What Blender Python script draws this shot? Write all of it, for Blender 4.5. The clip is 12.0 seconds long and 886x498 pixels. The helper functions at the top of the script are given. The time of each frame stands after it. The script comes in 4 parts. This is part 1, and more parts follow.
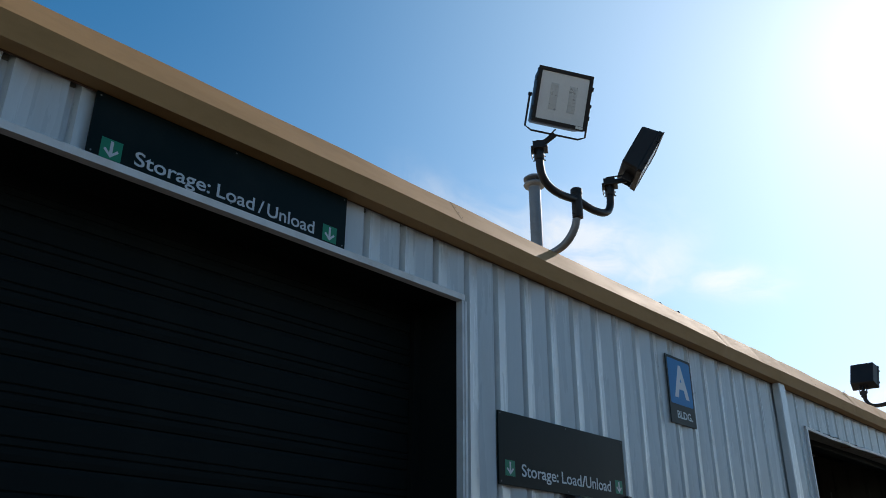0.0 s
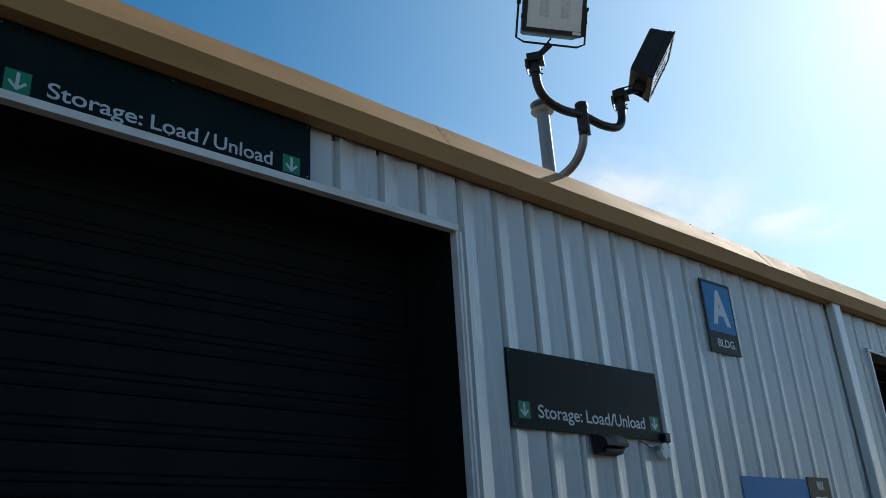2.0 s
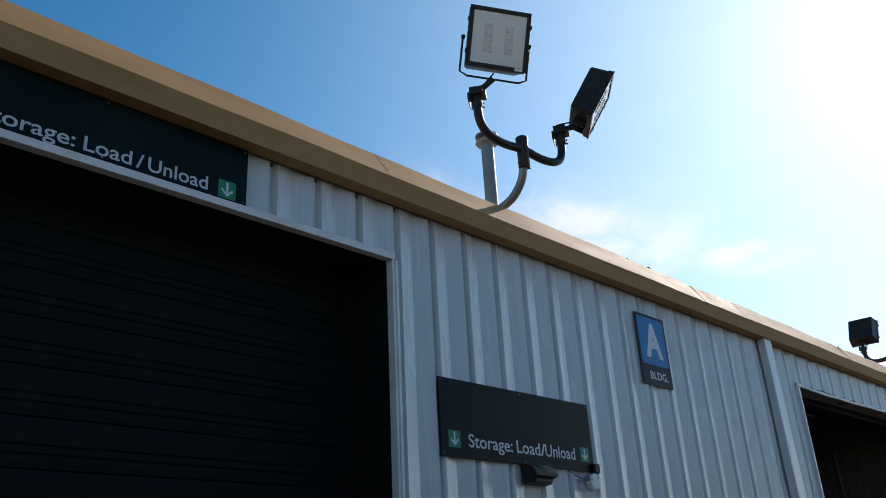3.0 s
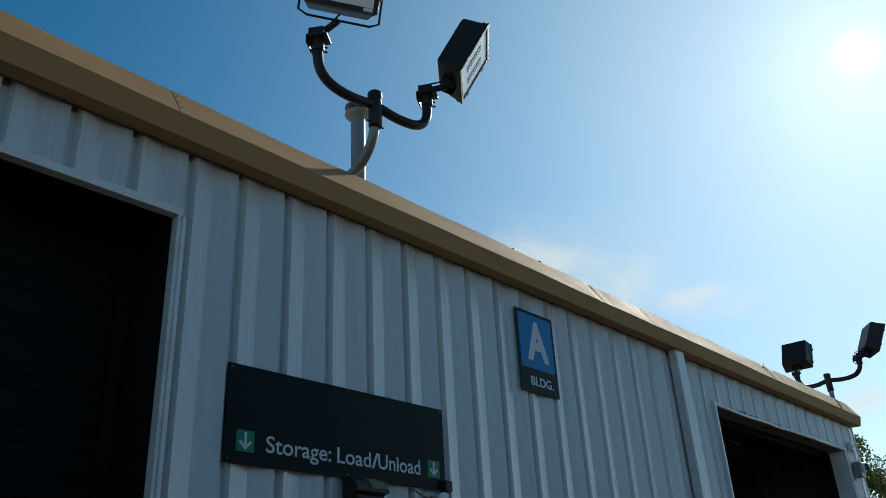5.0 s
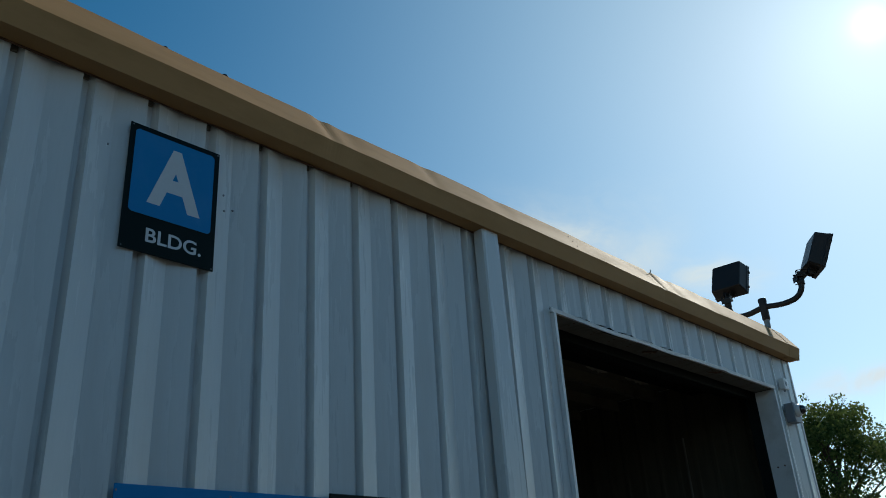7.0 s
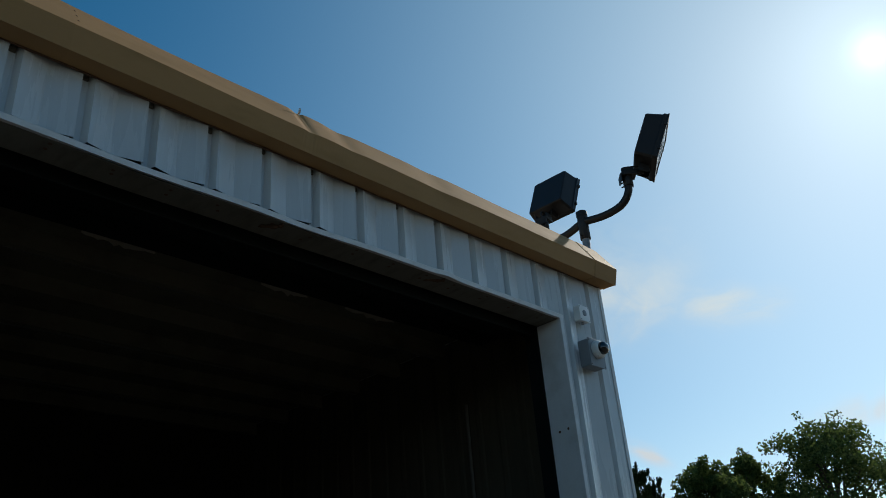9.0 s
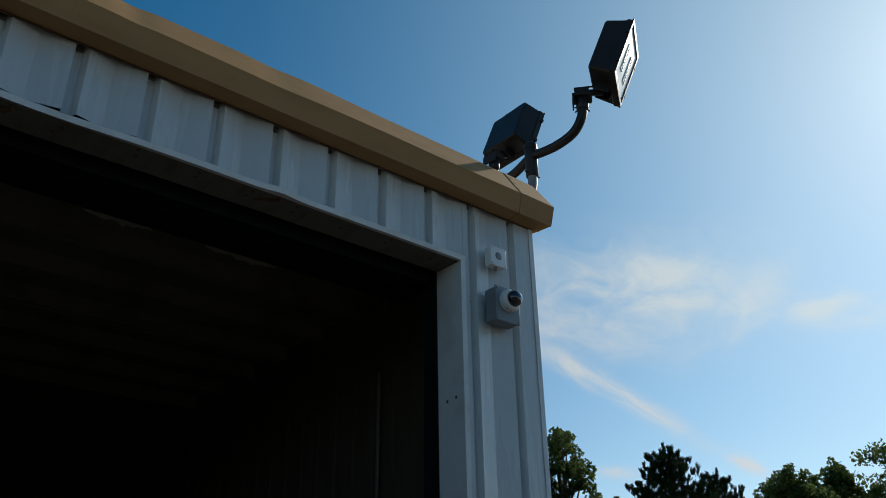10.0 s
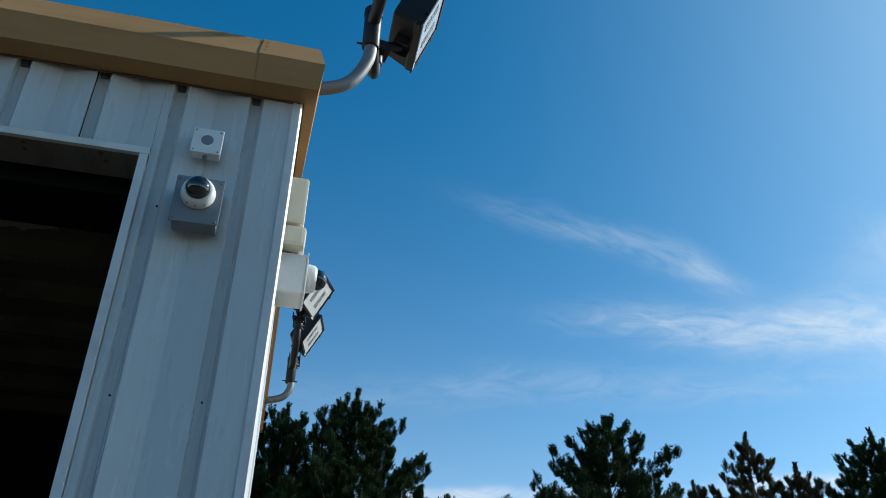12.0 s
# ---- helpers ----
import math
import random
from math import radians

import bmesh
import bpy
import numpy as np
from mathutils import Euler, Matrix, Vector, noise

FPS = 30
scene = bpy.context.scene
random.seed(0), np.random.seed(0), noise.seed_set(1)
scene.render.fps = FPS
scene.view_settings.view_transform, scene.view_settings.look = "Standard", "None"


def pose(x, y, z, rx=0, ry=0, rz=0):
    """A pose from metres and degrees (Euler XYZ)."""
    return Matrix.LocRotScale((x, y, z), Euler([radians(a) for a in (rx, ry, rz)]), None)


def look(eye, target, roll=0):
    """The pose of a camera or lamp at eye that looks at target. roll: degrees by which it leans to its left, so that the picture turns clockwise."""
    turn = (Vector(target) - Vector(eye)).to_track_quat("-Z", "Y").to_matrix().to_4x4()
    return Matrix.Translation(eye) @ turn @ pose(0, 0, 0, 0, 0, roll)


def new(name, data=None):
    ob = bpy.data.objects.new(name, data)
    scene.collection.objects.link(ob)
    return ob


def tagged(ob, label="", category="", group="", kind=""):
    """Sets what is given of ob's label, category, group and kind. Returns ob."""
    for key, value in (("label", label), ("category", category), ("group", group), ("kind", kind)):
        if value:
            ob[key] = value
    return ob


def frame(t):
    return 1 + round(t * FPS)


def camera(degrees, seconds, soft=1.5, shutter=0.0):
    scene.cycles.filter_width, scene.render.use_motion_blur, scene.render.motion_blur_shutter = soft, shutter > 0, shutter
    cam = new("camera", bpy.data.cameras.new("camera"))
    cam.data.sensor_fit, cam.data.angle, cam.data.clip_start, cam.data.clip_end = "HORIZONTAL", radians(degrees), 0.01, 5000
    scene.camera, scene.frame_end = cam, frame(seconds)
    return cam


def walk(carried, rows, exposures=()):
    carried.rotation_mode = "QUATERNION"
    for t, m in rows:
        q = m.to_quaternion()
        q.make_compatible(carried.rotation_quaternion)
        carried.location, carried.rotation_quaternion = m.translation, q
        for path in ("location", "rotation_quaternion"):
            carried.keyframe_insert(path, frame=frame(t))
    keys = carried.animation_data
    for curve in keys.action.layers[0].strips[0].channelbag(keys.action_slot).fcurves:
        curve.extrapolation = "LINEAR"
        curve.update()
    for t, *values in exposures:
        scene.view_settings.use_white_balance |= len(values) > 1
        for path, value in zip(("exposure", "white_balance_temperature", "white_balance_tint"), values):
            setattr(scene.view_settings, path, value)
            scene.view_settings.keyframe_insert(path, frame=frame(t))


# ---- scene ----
cam = camera(56.7, 12.0, soft=0.95)
PATH = [
    (0, (-0.005, -0.03, 1.749), (-1.272, 1.294, 2.55), 0.3),
    (0.5, (-0.176, 0.212, 1.863), (-1.481, 1.562, 2.551), 0.3),
    (1, (-0.149, 0.428, 1.78), (-1.489, 1.715, 2.52), 0.6),
    (1.5, (-0.2, 0.595, 1.753), (-1.57, 1.848, 2.497), -1.5),
    (2, (-0.16, 0.657, 1.703), (-1.535, 1.908, 2.442), -3.5),
    (2.5, (-0.08, 0.686, 1.698), (-1.421, 1.954, 2.469), -3.2),
    (3, (-0.032, 0.696, 1.703), (-1.314, 2.014, 2.49), -3.2),
    (3.2, (-0.052, 0.714, 1.673), (-1.299, 2.054, 2.477), -3.7),
    (4.8, (-0.176, 1.731, 1.671), (-1.356, 3.095, 2.536), -3.5),
    (5, (-0.2, 1.995, 1.684), (-1.388, 3.351, 2.548), -3.2),
    (5.5, (-0.265, 2.691, 1.719), (-1.478, 4.038, 2.565), -2.3),
    (6, (-0.337, 3.45, 1.711), (-1.564, 4.796, 2.539), -2.6),
    (6.5, (-0.404, 4.211, 1.745), (-1.627, 5.57, 2.554), -3.5),
    (6.7, (-0.403, 4.562, 1.739), (-1.627, 5.919, 2.552), -3.6),
    (8.3, (-0.512, 7.728, 1.698), (-1.722, 9.052, 2.581), -4.6),
    (8.5, (-0.516, 8.119, 1.678), (-1.731, 9.438, 2.564), -4.5),
    (9, (-0.518, 8.968, 1.606), (-1.729, 10.278, 2.509), -4.8),
    (9.5, (-0.504, 9.788, 1.609), (-1.771, 11.039, 2.521), -3.4),
    (10, (-0.534, 10.673, 1.687), (-1.896, 11.82, 2.598), -1.0),
    (10.5, (-0.505, 11.475, 1.725), (-1.945, 12.513, 2.646), 0.3),
    (11, (-0.593, 12.292, 1.745), (-2.086, 13.206, 2.713), 0.9),
    (11.5, (-0.687, 13.122, 1.795), (-2.265, 13.827, 2.8), 1.9),
    (12, (-0.725, 13.894, 1.749), (-2.414, 14.26, 2.756), 1.7),
]
EXPOSURES = [(0.0, 0.13, 6500, 15), (0.5, -0.08, 6500, 15), (1.2, 0.0, 6450, 15), (1.6, 0.02, 6450, 12), (2.5, 0.26, 6500, 13), (3.0, 0.26, 6500, 16), (5.5, -0.28, 6250, 4), (8.5, -0.3, 6450, 7), (9.0, -0.38, 6450, 7), (9.8, -0.4, 6450, 7), (10.6, -0.06, 6350, 7), (11.5, 0.0, 6150, 5), (12.0, 0.23, 6000, 5)]
walk(cam, [(t, look(eye, target, roll)) for t, eye, target, roll in PATH],
     exposures=EXPOSURES)

# ---- light ----
SUN_AZ, SUN_EL = radians(8.7), radians(32.9)      # turned from +y towards -x; height
SUN_DIR = Vector((-math.sin(SUN_AZ) * math.cos(SUN_EL), math.cos(SUN_AZ) * math.cos(SUN_EL), math.sin(SUN_EL)))


def build_sky():
    """Clear late-summer sky with a hazy ring round the sun and some thin cirrus."""
    world = bpy.data.worlds.new("sky")
    scene.world = world
    world.use_nodes = True
    nt = world.node_tree
    nt.nodes.clear()
    N = lambda kind, **k: make_node(nt, kind, **k)
    L = nt.links.new
    sky = N("ShaderNodeTexSky", sky_type="NISHITA", sun_disc=False, sun_elevation=SUN_EL, sun_rotation=-SUN_AZ,
            air_density=1.0, dust_density=0.25, ozone_density=2.0, altitude=100)
    coord = N("ShaderNodeTexCoord")

    def dot_with(d):
        n = N("ShaderNodeVectorMath", operation="DOT_PRODUCT")
        L(coord.outputs["Generated"], n.inputs[0])
        n.inputs[1].default_value = d
        return n.outputs["Value"]

    def mth(op, a, b=None, c=None, clamp=False):
        n = N("ShaderNodeMath", operation=op, use_clamp=clamp)
        for i, v in enumerate((a, b, c)):
            if v is None:
                continue
            if isinstance(v, (int, float)):
                n.inputs[i].default_value = v
            else:
                L(v, n.inputs[i])
        return n.outputs[0]

    # ring of bright haze round the sun
    near = mth("MAXIMUM", dot_with(SUN_DIR), 0.0)
    halo = mth("ADD", mth("MULTIPLY", mth("POWER", near, 8.0), HALO[0]), mth("MULTIPLY", mth("POWER", near, 220.0), HALO[1]))
    halo = mth("ADD", halo, mth("MULTIPLY", mth("POWER", near, 5200.0), HALO[2]))

    # pale haze towards the horizon
    up = mth("SUBTRACT", 1.0, mth("MAXIMUM", dot_with((0, 0, 1)), 0.0))
    haze = mth("MULTIPLY", mth("POWER", up, 4.0), HAZE)

    # cirrus: fibrous streaks, each about a centre direction with its own long and short axis
    broad = N("ShaderNodeTexNoise", noise_dimensions="3D")
    broad.inputs["Scale"].default_value, broad.inputs["Detail"].default_value = 7.0, 5.0
    L(coord.outputs["Generated"], broad.inputs["Vector"])
    total = None
    for i, (a, b, half_long, half_short, amount, fibre) in enumerate(CIRRUS):
        a, b = Vector(a).normalized(), Vector(b).normalized()
        mid = (a + b).normalized()
        along = (b - a).normalized()
        along = (along - mid * along.dot(mid)).normalized()
        across = mid.cross(along)
        u, v, w = dot_with(along), dot_with(across), dot_with(mid)
        place = N("ShaderNodeCombineXYZ")
        L(mth("MULTIPLY", u, 16.0), place.inputs[0])
        L(mth("MULTIPLY", v, 16.0 * fibre), place.inputs[1])
        place.inputs[2].default_value = 3.7 * i
        wisp = N("ShaderNodeTexNoise", noise_dimensions="3D")
        wisp.inputs["Scale"].default_value, wisp.inputs["Detail"].default_value = 1.0, 9.0
        wisp.inputs["Roughness"].default_value, wisp.inputs["Distortion"].default_value = 0.58, 0.9
        L(place.outputs[0], wisp.inputs["Vector"])
        threads = mth("MULTIPLY_ADD", wisp.outputs["Fac"], 2.6, -0.72, clamp=True)
        bend = mth("MULTIPLY", mth("SUBTRACT", broad.outputs["Fac"], 0.5), half_short * 2.4)
        r2 = mth("ADD", mth("POWER", mth("ABSOLUTE", mth("DIVIDE", u, half_long)), 2.0),
                 mth("POWER", mth("ABSOLUTE", mth("DIVIDE", mth("ADD", v, bend), half_short)), 2.0))
        body = mth("POWER", 2.718, mth("MULTIPLY", mth("POWER", r2, 1.3), -0.9))
        body = mth("MULTIPLY", mth("MULTIPLY", body, mth("GREATER_THAN", w, 0.0)), mth("MULTIPLY", threads, amount))
        total = body if total is None else mth("ADD", total, body)
    cover = mth("MINIMUM", total, 0.92)
    deep = N("ShaderNodeHueSaturation")
    deep.inputs["Saturation"].default_value = 1.42
    deep.inputs["Hue"].default_value = 0.488
    L(sky.outputs[0], deep.inputs["Color"])
    bright = N("ShaderNodeMix", data_type="RGBA")
    L(cover, bright.inputs["Factor"])
    L(deep.outputs[0], bright.inputs["A"])
    bright.inputs["B"].default_value = CLOUD
    glow = N("ShaderNodeMix", data_type="RGBA", blend_type="ADD")
    glow.inputs["Factor"].default_value = 1.0
    L(bright.outputs["Result"], glow.inputs["A"])
    tint = N("ShaderNodeMix", data_type="RGBA", blend_type="MULTIPLY")
    tint.inputs["Factor"].default_value = 1.0
    tint.inputs["A"].default_value = (0.83, 1.02, 0.97, 1)
    comb = N("ShaderNodeCombineColor")
    for i in range(3):
        L(halo, comb.inputs[i])
    L(comb.outputs[0], tint.inputs["B"])
    L(tint.outputs["Result"], glow.inputs["B"])
    low = N("ShaderNodeMix", data_type="RGBA", blend_type="ADD")
    low.inputs["Factor"].default_value = 1.0
    L(glow.outputs["Result"], low.inputs["A"])
    hz = N("ShaderNodeCombineColor")
    L(mth("MULTIPLY", haze, 1.25), hz.inputs[0])
    L(haze, hz.inputs[1])
    L(mth("MULTIPLY", haze, 0.93), hz.inputs[2])
    L(hz.outputs[0], low.inputs["B"])
    bg = N("ShaderNodeBackground")
    bg.inputs["Strength"].default_value = SKY_STRENGTH
    out = N("ShaderNodeOutputWorld")
    L(low.outputs["Result"], bg.inputs["Color"])
    L(bg.outputs[0], out.inputs["Surface"])


def make_node(nt, kind, **settings):
    n = nt.nodes.new(kind)
    for key, value in settings.items():
        setattr(n, key, value)
    return n


SKY_STRENGTH = 0.10
HAZE = 3.1
HALO = (4.4, 2.0, 6.0)
CLOUD = (5.3, 5.8, 6.4, 1)
# start and end direction, half length, half width, thickness, fineness across
CIRRUS = [
    ((-0.803, 0.229, 0.550), (-0.732, 0.519, 0.440), 0.15, 0.017, 0.27, 4.0),
    ((-0.760, 0.420, 0.496), (-0.732, 0.519, 0.440), 0.05, 0.016, 0.30, 4.0),
    ((-0.823, 0.378, 0.424), (-0.677, 0.633, 0.376), 0.16, 0.020, 0.62, 3.5),
    ((-0.745, 0.530, 0.405), (-0.548, 0.765, 0.338), 0.17, 0.030, 0.62, 2.5),
    ((-0.640, 0.640, 0.425), (-0.425, 0.830, 0.362), 0.15, 0.055, 0.75, 1.6),
    ((-0.530, 0.745, 0.412), (-0.455, 0.795, 0.402), 0.05, 0.026, 0.55, 1.6),
    ((-0.650, 0.680, 0.350), (-0.536, 0.810, 0.236), 0.105, 0.012, 1.15, 3.0),
    ((-0.407, 0.843, 0.352), (-0.324, 0.885, 0.334), 0.055, 0.020, 0.95, 1.8),
    ((-0.634, 0.607, 0.479), (-0.592, 0.686, 0.423), 0.06, 0.030, 0.28, 2.0),
    ((-0.489, 0.807, 0.330), (-0.410, 0.829, 0.380), 0.07, 0.022, 0.50, 1.8),
    ((-0.519, 0.743, 0.422), (-0.415, 0.811, 0.412), 0.09, 0.050, 0.35, 1.6),
    ((-0.935, 0.109, 0.339), (-0.693, 0.636, 0.340), 0.34, 0.022, 0.20, 3.0),
    ((-0.954, 0.186, 0.234), (-0.918, 0.319, 0.236), 0.12, 0.008, 0.85, 3.0),
    ((-0.820, 0.520, 0.236), (-0.750, 0.616, 0.234), 0.09, 0.009, 0.80, 3.0),
    ((-0.629, 0.751, 0.199), (-0.590, 0.783, 0.196), 0.035, 0.007, 0.90, 2.0),
    ((-0.500, 0.841, 0.206), (-0.482, 0.855, 0.192), 0.022, 0.008, 1.10, 2.0),
    ((-0.292, 0.933, 0.211), (-0.235, 0.950, 0.212), 0.055, 0.014, 1.10, 2.0),
]
build_sky()
sun = new("sun", bpy.data.lights.new("sun", "SUN"))
sun.data.energy, sun.data.angle, sun.data.color = 4.0, radians(0.53), (1.0, 0.93, 0.82)
sun.matrix_world = look(SUN_DIR * 60, (0, 0, 0))


# ---- materials ----
def paint(name, base, rough=0.5, metal=0.0, dirt=(0.2, 0.17, 0.12), dirt_amount=0.15, scale=3.0, streak=(1, 1, 1), bump=0.02,
          fine=60.0, vary=0.06, coat=0.0, spec=0.5):
    """A weathered surface: broad tone shifts, dirt in its own blotches or streaks, fine grain and relief."""
    m = bpy.data.materials.new(name)
    m.use_nodes = True
    nt = m.node_tree
    nt.nodes.clear()
    N = lambda kind, **k: make_node(nt, kind, **k)
    L = nt.links.new
    out, bs = N("ShaderNodeOutputMaterial"), N("ShaderNodeBsdfPrincipled")
    L(bs.outputs[0], out.inputs[0])
    co = N("ShaderNodeTexCoord")
    mp = N("ShaderNodeMapping")
    mp.inputs["Scale"].default_value = streak
    L(co.outputs["Object"], mp.inputs["Vector"])
    big, small = N("ShaderNodeTexNoise"), N("ShaderNodeTexNoise")
    big.inputs["Scale"].default_value, big.inputs["Detail"].default_value = scale, 7
    small.inputs["Scale"].default_value, small.inputs["Detail"].default_value = fine, 4
    for n in (big, small):
        n.inputs["Roughness"].default_value = 0.6
        L(mp.outputs[0], n.inputs["Vector"])
    info = N("ShaderNodeObjectInfo")
    ramp = N("ShaderNodeMapRange", clamp=True)
    ramp.inputs["From Min"].default_value, ramp.inputs["From Max"].default_value = 0.48, 0.78
    ramp.inputs["To Max"].default_value = dirt_amount * 2.2
    L(big.outputs["Fac"], ramp.inputs["Value"])
    mix = N("ShaderNodeMix", data_type="RGBA")
    L(ramp.outputs[0], mix.inputs["Factor"])
    mix.inputs["A"].default_value = (*base, 1)
    mix.inputs["B"].default_value = (*dirt, 1)
    hsv = N("ShaderNodeHueSaturation")
    val = N("ShaderNodeMath", operation="MULTIPLY_ADD")
    val.inputs[1].default_value, val.inputs[2].default_value = vary, 1 - vary / 2
    L(info.outputs["Random"], val.inputs[0])
    val2 = N("ShaderNodeMath", operation="MULTIPLY_ADD")
    val2.inputs[1].default_value = vary * 2
    L(small.outputs["Fac"], val2.inputs[0])
    off = N("ShaderNodeMath", operation="SUBTRACT")
    L(val.outputs[0], off.inputs[0])
    off.inputs[1].default_value = vary
    L(off.outputs[0], val2.inputs[2])
    L(val2.outputs[0], hsv.inputs["Value"])
    L(mix.outputs["Result"], hsv.inputs["Color"])
    L(hsv.outputs[0], bs.inputs["Base Color"])
    rr = N("ShaderNodeMath", operation="MULTIPLY_ADD", use_clamp=True)
    L(big.outputs["Fac"], rr.inputs[0])
    rr.inputs[1].default_value, rr.inputs[2].default_value = 0.25, rough - 0.12
    L(rr.outputs[0], bs.inputs["Roughness"])
    bs.inputs["Metallic"].default_value = metal
    bs.inputs["Coat Weight"].default_value = coat
    bs.inputs["Specular IOR Level"].default_value = spec
    if bump:
        bp = N("ShaderNodeBump")
        bp.inputs["Strength"].default_value, bp.inputs["Distance"].default_value = 0.5, bump
        L(small.outputs["Fac"], bp.inputs["Height"])
        L(bp.outputs[0], bs.inputs["Normal"])
    return m


WHITE = paint("white_siding_paint", (0.59, 0.605, 0.60), 0.27, spec=0.75, dirt=(0.42, 0.38, 0.31), dirt_amount=0.09, scale=1.6, streak=(1.5, 5, 0.45), bump=0.0006, fine=18, vary=0.05)
TRIM = paint("white_trim_paint", (0.72, 0.72, 0.71), 0.45, dirt=(0.35, 0.3, 0.23), dirt_amount=0.22, scale=4, bump=0.0008, fine=30, vary=0.05)
TAN = paint("tan_trim_paint", (0.395, 0.220, 0.088), 0.72, spec=0.2, dirt=(0.21, 0.115, 0.04), dirt_amount=0.2, scale=1.8, streak=(2, 1, 3), bump=0.001, fine=12, vary=0.05)
# dark green taken near black: shade of the deep openings is in the colour
DOOR_DARK = paint("recess_dark_green", (0.006, 0.009, 0.0085), 0.7, spec=0.12, dirt=(0.02, 0.022, 0.02), dirt_amount=0.2, scale=2.5, bump=0.0008, fine=40)
INSIDE = paint("dim_inner_lining", (0.135, 0.118, 0.08), 0.85, dirt=(0.03, 0.027, 0.02), dirt_amount=0.35, scale=2, bump=0.002, fine=25, vary=0.12)
# darkness of the unlit bay is put into this base colour
DEEP = paint("unlit_dark_lining", (0.034, 0.030, 0.022), 0.9, dirt=(0.012, 0.011, 0.009), dirt_amount=0.35, scale=2, bump=0.002, fine=25, vary=0.12, spec=0.1)
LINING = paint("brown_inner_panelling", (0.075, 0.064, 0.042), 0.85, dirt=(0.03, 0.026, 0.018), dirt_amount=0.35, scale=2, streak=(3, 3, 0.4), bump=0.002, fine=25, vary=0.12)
PURLIN = paint("pale_purlin_steel", (0.13, 0.12, 0.10), 0.7, dirt=(0.1, 0.09, 0.07), dirt_amount=0.35, scale=5, bump=0.001)
BLACK_STEEL = paint("dark_bronze_paint", (0.017, 0.0145, 0.014), 0.45, spec=0.3, dirt=(0.05, 0.04, 0.033), dirt_amount=0.13, scale=6, bump=0.0005, fine=70)
GALV = paint("galvanised_pipe", (0.24, 0.245, 0.25), 0.52, metal=0.45, dirt=(0.15, 0.14, 0.13), dirt_amount=0.25, scale=7, bump=0.0004, fine=60, vary=0.1)
GREY_PVC = paint("grey_box_plastic", (0.21, 0.23, 0.25), 0.42, dirt=(0.18, 0.17, 0.16), dirt_amount=0.15, scale=8, bump=0.0004)
WHITE_PLASTIC = paint("white_plastic", (0.78, 0.78, 0.76), 0.35, dirt=(0.5, 0.46, 0.38), dirt_amount=0.12, scale=9, bump=0.0003)
CREAM = paint("cream_plastic", (0.72, 0.66, 0.52), 0.4, dirt=(0.45, 0.38, 0.26), dirt_amount=0.15, scale=8, bump=0.0004)
SIGN_DARK = paint("sign_dark_green", (0.003, 0.009, 0.008), 0.4, spec=0.1, dirt=(0.03, 0.034, 0.032), dirt_amount=0.12, scale=3, bump=0.0003, vary=0.03)
SIGN_BLUE = paint("sign_blue", (0.010, 0.20, 0.46), 0.5, spec=0.18, dirt=(0.1, 0.25, 0.5), dirt_amount=0.1, scale=4, bump=0.0003, vary=0.03)
SIGN_GREEN = paint("sign_green", (0.010, 0.21, 0.115), 0.45, spec=0.25, dirt=(0.05, 0.25, 0.15), dirt_amount=0.1, scale=6, bump=0.0003)
LETTER = paint("sign_letter_white", (0.54, 0.57, 0.59), 0.4, dirt=(0.5, 0.5, 0.48), dirt_amount=0.12, scale=8, bump=0)
LENS = paint("led_lens_white", (0.75, 0.75, 0.74), 0.25, dirt=(0.5, 0.48, 0.45), dirt_amount=0.12, scale=6, bump=0.0002, coat=0.4)
LED_CHIP = paint("led_chip_silver", (0.55, 0.58, 0.60), 0.3, metal=0.4, dirt=(0.3, 0.3, 0.3), dirt_amount=0.1, scale=20, bump=0.001, fine=120)
FLANGE_DARK = paint("dark_brown_flange", (0.16, 0.15, 0.125), 0.7, dirt=(0.06, 0.05, 0.035), dirt_amount=0.3, scale=5, streak=(1, 3, 1), bump=0.001, fine=30, vary=0.1)
ROOF = paint("roof_sheet_tan", (0.45, 0.36, 0.24), 0.7, dirt=(0.25, 0.2, 0.13), dirt_amount=0.2, scale=2, bump=0.001, fine=15)
FACING = paint("pale_torn_facing", (0.29, 0.26, 0.21), 0.8, dirt=(0.15, 0.12, 0.08), dirt_amount=0.3, scale=9, bump=0.001)
RIB_METAL = paint("worn_brass_rib", (0.36, 0.28, 0.17), 0.4, metal=0.3, dirt=(0.2, 0.15, 0.1), dirt_amount=0.2, scale=20, bump=0)
GROOVE_SHADE = paint("grey_groove_shading", (0.13, 0.12, 0.10), 0.95, spec=0.1, dirt=(0.05, 0.045, 0.035), dirt_amount=0.2, scale=30, bump=0.002)
RUST = paint("rust_and_grime", (0.11, 0.06, 0.035), 0.8, dirt=(0.04, 0.03, 0.02), dirt_amount=0.3, scale=20, bump=0.002)
CABLE = paint("grey_cable", (0.13, 0.135, 0.14), 0.5, dirt=(0.2, 0.2, 0.2), dirt_amount=0.1, scale=10, bump=0)
ASPHALT = paint("worn_asphalt", (0.070, 0.062, 0.050), 0.9, dirt=(0.10, 0.088, 0.068), dirt_amount=0.3, scale=0.6, bump=0.006, fine=90, vary=0.3)
BARK = paint("bark", (0.09, 0.065, 0.045), 0.9, dirt=(0.04, 0.03, 0.02), dirt_amount=0.4, scale=6, bump=0.02, fine=20, vary=0.2)


